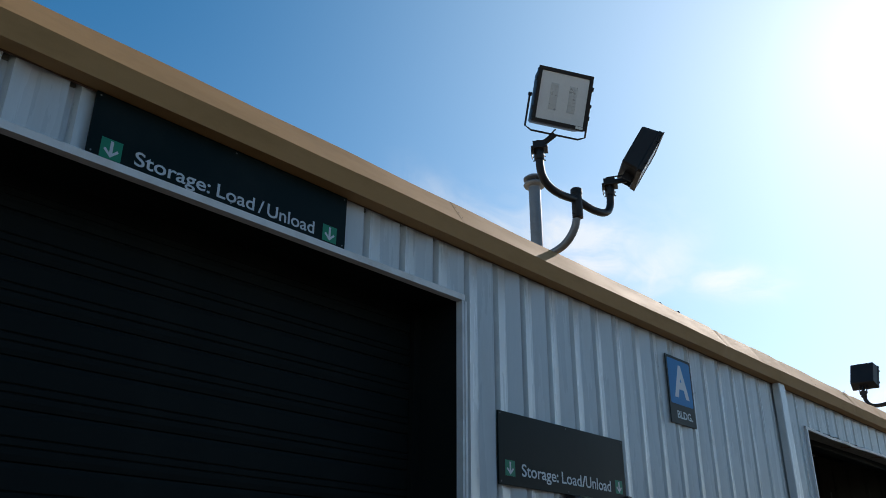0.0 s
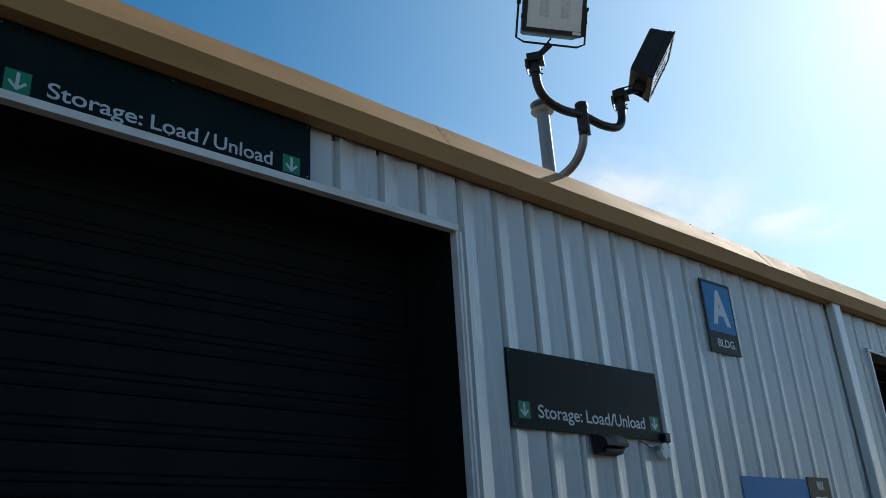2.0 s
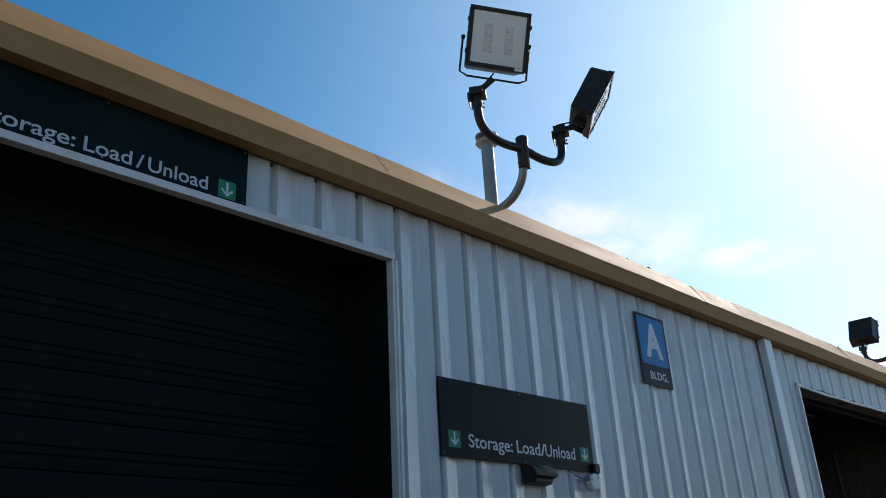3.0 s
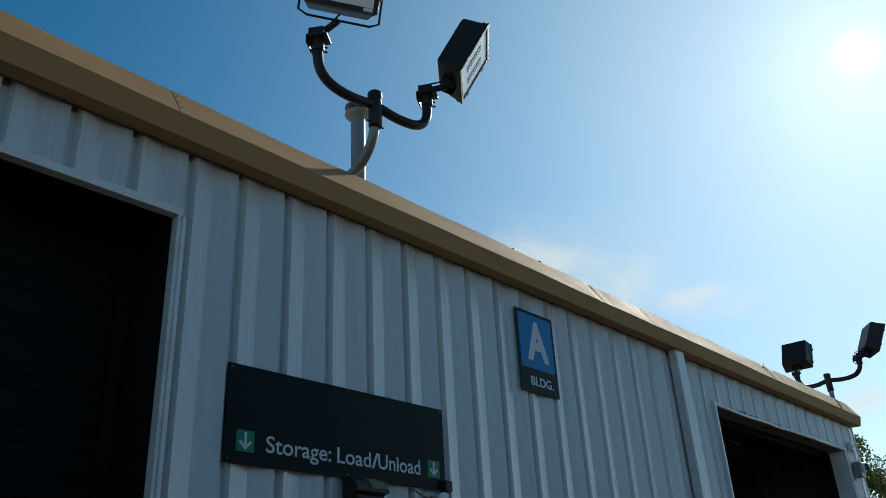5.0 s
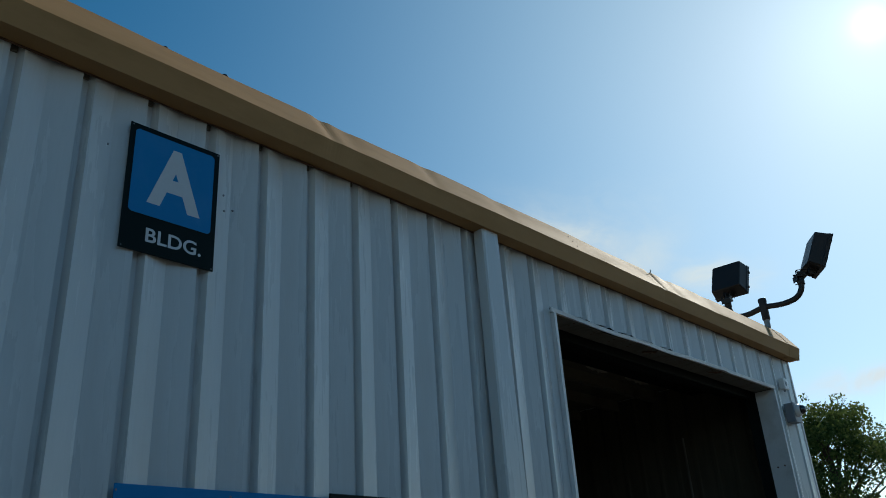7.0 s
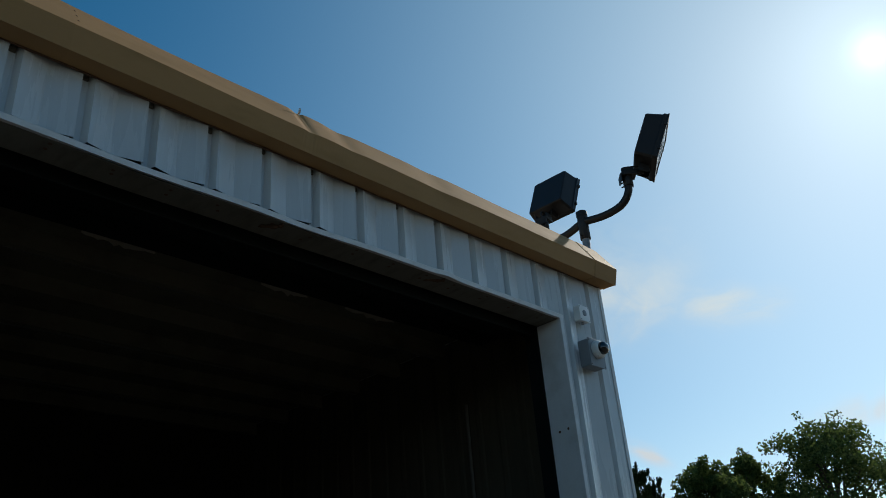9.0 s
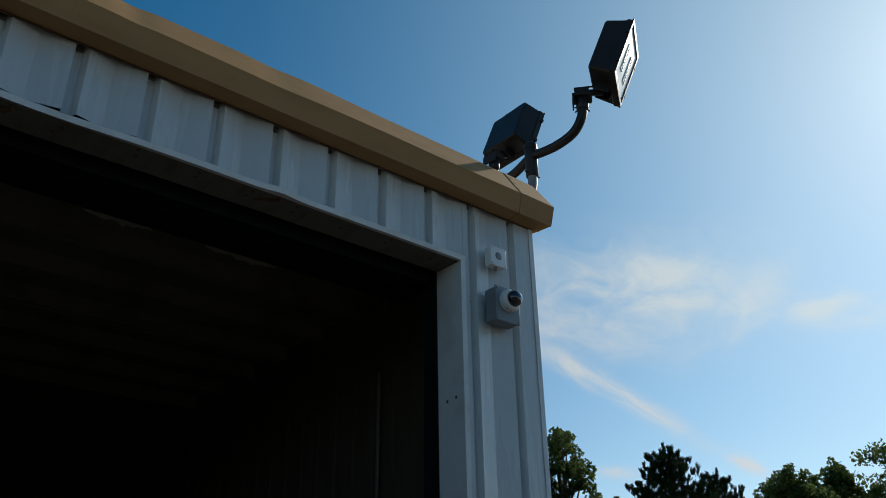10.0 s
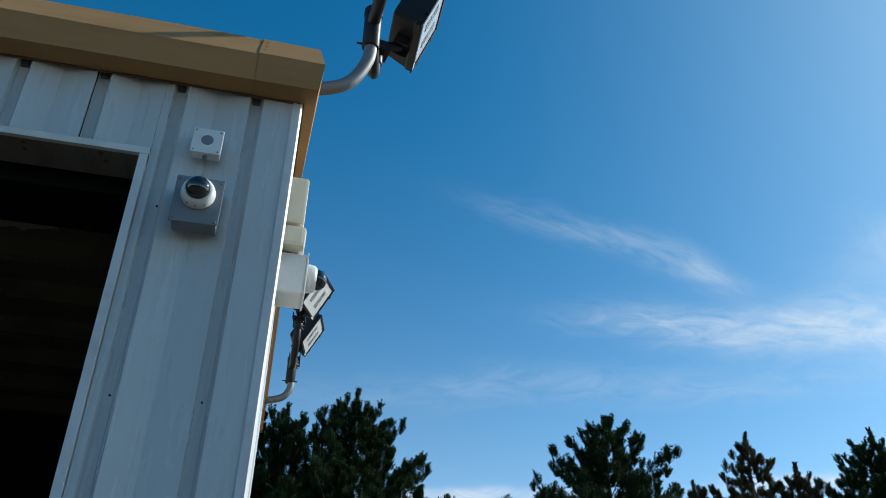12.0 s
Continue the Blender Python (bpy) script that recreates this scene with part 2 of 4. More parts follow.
def leafy(name, a, b, through_light=0.25):
    """Foliage: each leaf or tuft of its own tone, with some light let through."""
    m = bpy.data.materials.new(name)
    m.use_nodes = True
    nt = m.node_tree
    bs = nt.nodes["Principled BSDF"]
    geo = make_node(nt, "ShaderNodeNewGeometry")
    ramp = make_node(nt, "ShaderNodeMix", data_type="RGBA")
    ramp.inputs["A"].default_value, ramp.inputs["B"].default_value = (*a, 1), (*b, 1)
    nt.links.new(geo.outputs["Random Per Island"], ramp.inputs["Factor"])
    nt.links.new(ramp.outputs["Result"], bs.inputs["Base Color"])
    bs.inputs["Roughness"].default_value = 0.7
    bs.inputs["Specular IOR Level"].default_value = 0.2
    tr = make_node(nt, "ShaderNodeBsdfTranslucent")
    nt.links.new(ramp.outputs["Result"], tr.inputs["Color"])
    mx = make_node(nt, "ShaderNodeMixShader")
    mx.inputs[0].default_value = through_light
    nt.links.new(bs.outputs[0], mx.inputs[1])
    nt.links.new(tr.outputs[0], mx.inputs[2])
    nt.links.new(mx.outputs[0], nt.nodes["Material Output"].inputs[0])
    return m


NEEDLES = leafy("pine_needles", (0.010, 0.027, 0.010), (0.040, 0.074, 0.022), 0.15)
LEAVES = leafy("broad_leaves", (0.045, 0.085, 0.022), (0.17, 0.21, 0.055), 0.48)
DRY_NEEDLES = leafy("dry_needles", (0.025, 0.04, 0.018), (0.11, 0.075, 0.03), 0.15)
dome = bpy.data.materials.new("smoked_dome")
dome.use_nodes = True
dome.node_tree.nodes["Principled BSDF"].inputs["Base Color"].default_value = (0.012, 0.012, 0.014, 1)
dome.node_tree.nodes["Principled BSDF"].inputs["Roughness"].default_value = 0.06
dome.node_tree.nodes["Principled BSDF"].inputs["Coat Weight"].default_value = 1.0
DOME = dome


# ---- mesh helpers ----
def thing(name, at=(0, 0, 0), label="", category="", group="", kind=""):
    ob = new(name)
    ob.empty_display_size = 0.1
    ob.location = at
    return tagged(ob, label, category, group, kind)


def part(name, bm, material, parent=None, label="", smooth=False):
    """Links a bmesh as one mesh object, in its parent's space."""
    me = bpy.data.meshes.new(name)
    bmesh.ops.recalc_face_normals(bm, faces=bm.faces)
    bm.to_mesh(me)
    bm.free()
    me.materials.append(material)
    if smooth:
        for p in me.polygons:
            p.use_smooth = True
        me.set_sharp_from_angle(angle=radians(40))
    ob = new(name, me)
    ob.parent = parent
    return tagged(ob, label)


def box(lo, hi, bevel=0.0, m=None, bm=None):
    bm = bm or bmesh.new()
    lo, hi = Vector(lo), Vector(hi)
    g = bmesh.ops.create_cube(bm, size=1.0)
    vs = g["verts"]
    for v in vs:
        v.co = Vector([lo[i] + (v.co[i] + 0.5) * (hi[i] - lo[i]) for i in range(3)])
    if bevel:
        es = list({e for v in vs for e in v.link_edges})
        r = bmesh.ops.bevel(bm, geom=es, offset=bevel, segments=2, affect="EDGES", profile=0.6)
        vs = list({v for f in r["faces"] for v in f.verts} | {v for v in vs if v.is_valid})
    if m is not None:
        bmesh.ops.transform(bm, matrix=m, verts=[v for v in vs if v.is_valid])
    return bm


def prism(section, y0, y1, bm=None, axis="y", cuts=1, shift=None):
    """A closed outline (pairs) drawn out along an axis; shift(i, s) may move each ring."""
    bm = bm or bmesh.new()
    rings = []
    for k in range(cuts + 1):
        s = y0 + (y1 - y0) * k / cuts
        ring = []
        for i, (a, b) in enumerate(section):
            da, db = shift(i, s) if shift else (0, 0)
            co = {"y": (a + da, s, b + db), "z": (a + da, b + db, s), "x": (s, a + da, b + db)}[axis]
            ring.append(bm.verts.new(co))
        rings.append(ring)
    n = len(section)
    for r0, r1 in zip(rings, rings[1:]):
        for i in range(n):
            bm.faces.new((r0[i], r0[(i + 1) % n], r1[(i + 1) % n], r1[i]))
    bm.faces.new(rings[0])
    bm.faces.new(rings[-1][::-1])
    return bm


def tube(points, r, sides=14, bm=None, taper=None):
    """A round bar along a line of points, with closed ends."""
    bm = bm or bmesh.new()
    pts = [Vector(p) for p in points]
    ref = None
    rings = []
    for i, p in enumerate(pts):
        d = (pts[min(i + 1, len(pts) - 1)] - pts[max(i - 1, 0)]).normalized()
        if ref is None:
            ref = d.orthogonal().normalized()
        ref = (ref - d * ref.dot(d)).normalized()
        q = d.cross(ref)
        rr = r if taper is None else r * taper[i]
        rings.append([bm.verts.new(p + (ref * math.cos(a) + q * math.sin(a)) * rr) for a in [2 * math.pi * k / sides for k in range(sides)]])
    for r0, r1 in zip(rings, rings[1:]):
        for k in range(sides):
            bm.faces.new((r0[k], r0[(k + 1) % sides], r1[(k + 1) % sides], r1[k]))
    bm.faces.new(rings[0][::-1])
    bm.faces.new(rings[-1])
    return bm


def lathe(profile, sides=24, m=None, bm=None):
    """Turns (radius, height) pairs round z; m places it."""
    bm = bm or bmesh.new()
    rings = []
    for rad, h in profile:
        if rad < 1e-6:
            rings.append([bm.verts.new((0, 0, h))])
        else:
            rings.append([bm.verts.new((rad * math.cos(2 * math.pi * k / sides), rad * math.sin(2 * math.pi * k / sides), h)) for k in range(sides)])
    for r0, r1 in zip(rings, rings[1:]):
        for k in range(sides):
            a, b = r0[k % len(r0)], r0[(k + 1) % len(r0)]
            c, d = r1[(k + 1) % len(r1)], r1[k % len(r1)]
            f = [v for i, v in enumerate((a, b, c, d)) if v not in (a, b, c, d)[:i]]
            if len(f) > 2:
                bm.faces.new(f)
    for ring, flip in ((rings[0], True), (rings[-1], False)):
        if len(ring) > 2:
            bm.faces.new(ring[::-1] if flip else ring)
    if m is not None:
        bm.transform(m)
    return bm


def curve_points(keys, steps=8):
    """A smooth line through the keys."""
    k = [Vector(p) for p in keys]
    k = [2 * k[0] - k[1]] + k + [2 * k[-1] - k[-2]]
    out = []
    for i in range(1, len(k) - 2):
        for s in range(steps):
            t = s / steps
            p0, p1, p2, p3 = k[i - 1:i + 3]
            out.append(0.5 * (2 * p1 + (p2 - p0) * t + (2 * p0 - 5 * p1 + 4 * p2 - p3) * t * t + (3 * p1 - p0 - 3 * p2 + p3) * t ** 3))
    return out + [k[-2]]


def merge(*meshes):
    bm = meshes[0]
    for other in meshes[1:]:
        me = bpy.data.meshes.new("tmp")
        other.to_mesh(me)
        other.free()
        bm.from_mesh(me)
        bpy.data.meshes.remove(me)
    return bm


# on a wall that looks along +x: local x runs along +y, local y up, local z out of the wall
ON_WALL = Matrix(((0, 0, 1, 0), (1, 0, 0, 0), (0, 1, 0, 0), (0, 0, 0, 1)))


def outline(words, size, weight):
    cu = bpy.data.curves.new("words", "FONT")
    cu.body, cu.size, cu.offset, cu.extrude = words, size, weight * size, 0.0
    cu.resolution_u = 6
    tmp = new("tmp", cu)
    bpy.context.view_layer.update()
    me = bpy.data.meshes.new_from_object(tmp.evaluated_get(bpy.context.evaluated_depsgraph_get()))
    bpy.data.objects.remove(tmp)
    return me


def lettering(words, cap, width, at, material, parent, weight=0.012):
    """Words on a face that looks along +x, from their lower left corner, drawn out to a given height of capitals and width; each letter is a part."""
    ref = [v.co.y for v in outline("L", 1.0, weight).vertices]
    base, tall = min(ref), max(ref) - min(ref)
    me = outline(words, 1.0, weight)
    xs = [v.co.x for v in me.vertices]
    lo, hi = min(xs), max(xs)
    for v in me.vertices:
        v.co.x = (v.co.x - lo) * width / (hi - lo)
        v.co.y = (v.co.y - base) * cap / tall
    whole = bmesh.new()
    whole.from_mesh(me)
    bmesh.ops.remove_doubles(whole, verts=whole.verts, dist=1e-5)
    left = set(whole.verts)
    islands = []
    while left:
        seed = left.pop()
        seen, todo = {seed}, [seed]
        while todo:
            for e in todo.pop().link_edges:
                for v in e.verts:
                    if v not in seen:
                        seen.add(v)
                        todo.append(v)
        left -= seen
        islands.append(seen)
    islands.sort(key=lambda s: min(v.co.x for v in s))
    for s in islands:
        bm = bmesh.new()
        made = {v: bm.verts.new(v.co) for v in s}
        for f in whole.faces:
            if f.verts[0] in made:
                bm.faces.new([made[v] for v in f.verts])
        bm.transform(Matrix.Translation(Vector(at) + Vector((0.0015, 0, 0))) @ ON_WALL)
        part("letter", bm, material, parent)
    whole.free()


# ---- the building ----
WALL_X, PITCH = -3.50, 0.3048
SOFFIT, LINTEL = 4.017, 3.642
END_Y, BACK_X, START_Y = 13.86, -8.1, -7.0
RIDGE_X = (WALL_X + BACK_X) / 2
DOOR_A, DOOR_B = (0.14, 3.80), (9.645, 13.287)
RIB = ((0.0, 0.0), (0.112, 0.028), (0.247, 0.0), (0.251, 0.037), (0.286, 0.037), (0.3048, 0.0))


def loc_at(bm, m):
    bm.transform(m)
    return bm


def depth_at(s):
    s %= PITCH
    for (a, da), (b, db) in zip(RIB, RIB[1:]):
        if s <= b:
            return da + (db - da) * (s - a) / (b - a)
    return 0.0


def siding_sheet(y0, y1, z0, z1, phase):
    """One ribbed sheet on the front wall, 2 mm thick, cut to y0..y1 and z0..z1."""
    k0 = math.floor((y0 - phase) / PITCH) - 1
    ys = sorted({round(phase + (k0 + k) * PITCH + s, 5) for k in range(int((y1 - y0) / PITCH) + 4) for s, _ in RIB})
    ys = [y0] + [y for y in ys if y0 + 1e-4 < y < y1 - 1e-4] + [y1]
    bm = bmesh.new()
    zs = [z0, z1] if z1 - z0 < 1 else [z0 + (z1 - z0) * k / 3 for k in range(4)]
    out = [[bm.verts.new((WALL_X - depth_at(y - phase), y, z)) for y in ys] for z in zs]
    back = [[bm.verts.new((WALL_X - depth_at(y - phase) - 0.002, y, z)) for y in ys] for z in zs]
    for a, b in zip(out, out[1:]):
        for i in range(len(ys) - 1):
            bm.faces.new((a[i], a[i + 1], b[i + 1], b[i]))
    for a, b in zip(back, back[1:]):
        for i in range(len(ys) - 1):
            bm.faces.new((a[i + 1], a[i], b[i], b[i + 1]))
    for a, b in ((out[0], back[0]), (out[-1], back[-1])):
        for i in range(len(ys) - 1):
            bm.faces.new((a[i], b[i], b[i + 1], a[i + 1]))
    for a, b, c, d in zip(out, out[1:], back, back[1:]):
        for i in (0, -1):
            bm.faces.new((a[i], b[i], d[i], c[i]))
    return bm


def siding_run(wall, y0, y1, z0, z1, phase):
    """Sheets of three ribs each, side by side, lapping in a groove."""
    lap = phase + 0.249 + PITCH
    k = math.floor((y0 - lap) / (3 * PITCH))
    edges = [y0] + [e for e in (lap + (k + i) * 3 * PITCH for i in range(40)) if y0 + 0.02 < e < y1 - 0.02] + [y1]
    for a, b in zip(edges, edges[1:]):
        part("siding_sheet", siding_sheet(a, b - 0.0012, z0, z1, phase), WHITE, wall)


wall_front = tagged(new("wall_front"), "white ribbed metal siding with dirty grooves, in shade", "wall", kind="structure")
TOP = SOFFIT + 0.05
PH1, PH2 = 2.972, 9.749
siding_run(wall_front, START_Y, DOOR_A[0] - 0.05, 0.05, TOP, PH1)
siding_run(wall_front, DOOR_A[0] - 0.05, DOOR_A[1] + 0.045, LINTEL + 0.042, TOP, PH1)
siding_run(wall_front, DOOR_A[1] + 0.045, 8.93, 0.05, TOP, PH1)
siding_run(wall_front, 8.93, DOOR_B[0] - 0.03, 0.05, TOP, PH2)
siding_run(wall_front, DOOR_B[0] - 0.03, DOOR_B[1] + 0.03, LINTEL + 0.035, TOP, PH2)
siding_run(wall_front, DOOR_B[1] + 0.03, END_Y - 0.002, 0.05, TOP, PH2)
# the framed wall behind the sheets, with both door openings left free
XO, XI = WALL_X - 0.042, WALL_X - 0.20
core = bmesh.new()
for y0, y1, z0 in ((START_Y, DOOR_A[0], 0), (DOOR_A[0], DOOR_A[1], LINTEL + 0.004), (DOOR_A[1], DOOR_B[0], 0), (DOOR_B[0], DOOR_B[1], LINTEL + 0.004), (DOOR_B[1], END_Y - 0.03, 0)):
    box((XI, y0, z0), (XO, y1, TOP), bm=core)
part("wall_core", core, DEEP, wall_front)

# grey plugs added in the groove tops as the dark shading under the eave
plug = None
for y0, y1, ph in ((START_Y, 8.80, PH1), (9.0, END_Y - 0.1, PH2)):
    k = math.ceil((y0 - ph) / PITCH)
    while ph + k * PITCH + 0.29 < y1:
        if plug is None:
            plug = part("foam_closure", box((-0.0415, 0.256, -0.010), (-0.026, 0.285, 0.02), 0.004), GROOVE_SHADE, wall_front, "grey plug that shades the top of the groove")
            o = plug
        else:
            o = new("foam_closure", plug.data)
            o.parent = wall_front
        o.location = (WALL_X, ph + k * PITCH, SOFFIT - 0.002 - 0.012 * ((k * 7) % 5) / 5)
        k += 1

# end wall, rear wall and far wall
wall_end = tagged(new("wall_end"), "white ribbed metal gable wall of the storage building, sunlit", "wall", kind="structure")


def gable_z(x):
    return SOFFIT + 0.16 + (WALL_X - x if x > RIDGE_X else x - BACK_X) * 0.09


bm = bmesh.new()
n = int((WALL_X - BACK_X) / PITCH)
xs = sorted({WALL_X - 0.002} | {max(BACK_X, WALL_X - k * PITCH - s) for k in range(n + 1) for s, _ in RIB} | {BACK_X})
lo = [bm.verts.new((x, END_Y - depth_at(WALL_X - x), 0.05)) for x in xs]
hi = [bm.verts.new((x, END_Y - depth_at(WALL_X - x), gable_z(x))) for x in xs]
lo2 = [bm.verts.new((x, END_Y - 0.15, 0.05)) for x in xs]
hi2 = [bm.verts.new((x, END_Y - 0.15, gable_z(x))) for x in xs]
for i in range(len(xs) - 1):
    bm.faces.new((lo[i], lo[i + 1], hi[i + 1], hi[i]))
    bm.faces.new((lo2[i + 1], lo2[i], hi2[i], hi2[i + 1]))
    bm.faces.new((hi[i], hi[i + 1], hi2[i + 1], hi2[i]))
    bm.faces.new((lo[i], lo2[i], lo2[i + 1], lo[i + 1]))
bm.faces.new((lo[0], hi[0], hi2[0], lo2[0]))
bm.faces.new((lo[-1], lo2[-1], hi2[-1], hi[-1]))
part("siding_sheet", bm, WHITE, wall_end)
corner = part("corner_trim", prism(((WALL_X - 0.06, END_Y + 0.003), (WALL_X - 0.06, END_Y + 0.010), (WALL_X - 0.003, END_Y + 0.010), (WALL_X + 0.006, END_Y + 0.002), (WALL_X + 0.006, END_Y - 0.03), (WALL_X + 0.002, END_Y - 0.03), (WALL_X + 0.001, END_Y + 0.002)), 0.05, SOFFIT, axis="z"), TRIM, wall_end)
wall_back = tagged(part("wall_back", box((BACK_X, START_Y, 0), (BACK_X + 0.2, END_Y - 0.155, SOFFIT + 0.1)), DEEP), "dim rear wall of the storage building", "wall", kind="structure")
wall_far = tagged(part("wall_far", box((BACK_X + 0.2, START_Y, 0), (XI, START_Y + 0.15, SOFFIT + 0.1)), INSIDE), "plain far wall closing the building", "wall", kind="structure")
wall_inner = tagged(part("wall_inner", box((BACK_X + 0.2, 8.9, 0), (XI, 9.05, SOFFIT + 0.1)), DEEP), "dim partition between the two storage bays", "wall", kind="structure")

# roof sheet
bm = bmesh.new()
prism(((WALL_X - 0.02, SOFFIT + 0.315), (RIDGE_X, gable_z(RIDGE_X) + 0.16), (BACK_X - 0.06, SOFFIT + 0.30), (BACK_X - 0.06, SOFFIT + 0.23),
       (RIDGE_X, gable_z(RIDGE_X) + 0.09), (WALL_X - 0.02, SOFFIT + 0.24)), START_Y - 0.05, END_Y + 0.03, bm)
roof = tagged(part("roof", bm, ROOF), "low-pitched tan metal roof", "roof", kind="structure")

# eave trim in lapped lengths: sloped upper face, front face turned under, flange back to the wall
EAVE = ((WALL_X + 0.001, SOFFIT + 0.001), (WALL_X + 0.101, SOFFIT + 0.001), (WALL_X + 0.125, SOFFIT + 0.121), (WALL_X - 0.010, SOFFIT + 0.330),
        (WALL_X - 0.045, SOFFIT + 0.336), (WALL_X - 0.045, SOFFIT + 0.322), (WALL_X - 0.014, SOFFIT + 0.318), (WALL_X + 0.117, SOFFIT + 0.120), (WALL_X + 0.096, SOFFIT + 0.007), (WALL_X + 0.001, SOFFIT + 0.007))


def eave_wave(i, y):
    """Slight waviness, with a dent where the trim has been knocked."""
    w = 0.0025 * math.sin(y * 1.9 + i) + 0.002 * math.sin(y * 5.3 + 2 * i)
    d = 0.007 * math.exp(-((y - 11.13) / 0.035) ** 2) + 0.006 * math.exp(-((y - 11.40) / 0.08) ** 2) + 0.004 * math.exp(-((y - 12.1) / 0.12) ** 2) + 0.006 * math.exp(-((y - 7.58) / 0.045) ** 2) + 0.004 * math.exp(-((y - 7.75) / 0.09) ** 2) + 0.003 * math.exp(-((y - 8.4) / 0.06) ** 2) + 0.003 * math.exp(-((y - 9.1) / 0.1) ** 2)
    if i in (3, 4, 5, 6):
        return (w * 0.4 - d * 0.8, w - d * 1.5)
    if i in (2, 7):
        return (w * 0.6 - d * 1.1, w * 0.5)
    return (0.0, w * 0.3)


eave = thing("eave_trim", (0, 0, 0), "tan metal eave trim with lap joints and dents, above the white siding", "trim", kind="structure")
for y0, y1 in ((START_Y - 0.05, 3.70), (3.70, 9.89), (9.89, 13.665), (13.665, END_Y + 0.075)):
    grow = {3.70: 0.0008, 13.665: 0.0025}.get(y0, 0.0)
    sec = [(a + grow, b + (grow if b > SOFFIT + 0.05 else -grow)) for a, b in EAVE]
    length = part("trim_length", prism(sec, y0, y1 - (0.0012 if y1 == 13.665 else 0.0), cuts=max(2, int((y1 - y0) / 0.022)), shift=eave_wave), TAN, eave)
for yj in (3.715, 9.91, 13.685):
    for k in range(3):
        u = 0.25 + 0.25 * k
        p = Vector((WALL_X + 0.125 - 0.135 * u + 0.003, yj, SOFFIT + 0.121 + 0.209 * u + 0.002))
        part("rivet", lathe(((0.0, 0.003), (0.004, 0.0015), (0.005, 0.0)), 8, Matrix.Translation(p) @ Vector((0.84, 0, 0.543)).to_track_quat("Z", "Y").to_matrix().to_4x4()), RUST, eave)
# a curl of torn metal where the trim was struck
curl = bmesh.new()
prism(((0.0, 0.0), (0.012, 0.012), (0.014, 0.03), (0.010, 0.032), (0.007, 0.014), (-0.003, 0.002)), -0.006, 0.006, curl)
curl = part("torn_curl", loc_at(curl, pose(WALL_X + 0.006, 11.13, SOFFIT + 0.305)), WHITE, eave, "bright curl of torn metal")
# the eave's end is mitred to the narrower rake trim that runs up the gable
for v in length.data.vertices:
    if v.co.y > END_Y + 0.06:
        v.co.y = END_Y + 0.079 - 0.5 * (WALL_X + 0.127 - v.co.x)
rake = thing("rake_trim", (0, 0, 0), "tan metal rake trim along the gable, lit by the sun", "trim", kind="structure")
sec = ((0.001, 0.001), (0.101, 0.001), (0.125, 0.121), (-0.010, 0.330), (-0.045, 0.330), (-0.045, 0.1))
for xa, xb, mitred in ((WALL_X, RIDGE_X, True), (RIDGE_X - 0.002, BACK_X - 0.10, False)):
    za, zb = SOFFIT + (gable_z(xa) - gable_z(WALL_X)), SOFFIT + gable_z(max(xb, BACK_X)) - gable_z(WALL_X)
    bm = bmesh.new()
    out = lambda o, wide: END_Y + 0.0035 + wide * max(o, 0.0)
    r0 = [bm.verts.new((xa + (o if mitred else 0.0), END_Y + 0.0158 + 0.5 * o if mitred and o > -0.02 else out(o, 0.03), za + z)) for o, z in sec]
    r1 = [bm.verts.new((xb, out(o, 0.03), zb + z)) for o, z in sec]
    for i in range(len(sec)):
        j = (i + 1) % len(sec)
        bm.faces.new((r0[i], r0[j], r1[j], r1[i]))
    bm.faces.new(r0)
    bm.faces.new(r1[::-1])
    part("trim_length", bm, TAN, rake)
rear = [(2 * RIDGE_X - a, b) for a, b in EAVE]
rear_eave = thing("rear_eave_trim", (0, 0, 0), "tan metal eave trim along the rear wall, end standing proud", "trim", kind="structure")
part("trim_length", prism(rear, START_Y - 0.05, END_Y + 0.025), TAN, rear_eave)
# dark bead added as the line of grime in the corner between siding and eave
bead = []
for k in range(250):
    y = START_Y + (END_Y - START_Y) * k / 249
    bead.append((WALL_X + 0.001, y, SOFFIT - 0.003 + 0.0015 * math.sin(y * 9) + 0.001 * math.sin(y * 23)))
part("sealant_bead", tube(bead, 0.0065, 6, taper=[0.8 + 0.35 * math.sin(k * 1.7) * math.sin(k * 0.61) for k in range(250)]), RUST, eave, "dark line of grime")
# two fastener heads that stand up along the roof edge
for y in (6.662, 7.003):
    tagged(part("roof_bolt", lathe(((0.012, 0), (0.012, 0.045), (0.024, 0.047), (0.024, 0.065), (0.014, 0.082), (0, 0.086)), 12, Matrix.Translation((WALL_X - 0.075, y, SOFFIT + 0.30))), BLACK_STEEL, smooth=True),
           "dark bolt head standing on the roof edge", "bolt", "bolts on the roof edge")

# an unseen plain shed behind the walk, added to block low sky light
shed = thing("storage_shed", (9.5, -4.0, 0), "unseen plain grey shed across the yard, added to block low sky light", "shed")
part("wall", box((0, -22, 0), (7, 22, 4.2)), INSIDE, shed)
part("roof", prism(((-0.15, 4.201), (3.5, 5.0), (7.15, 4.201)), -22.1, 22.1), ROOF, shed)

# ---- ground ----
bm = bmesh.new()
bmesh.ops.create_grid(bm, x_segments=40, y_segments=40, size=2500)
ground = tagged(part("ground", bm, ASPHALT), "worn pale asphalt yard", "ground", kind="structure")


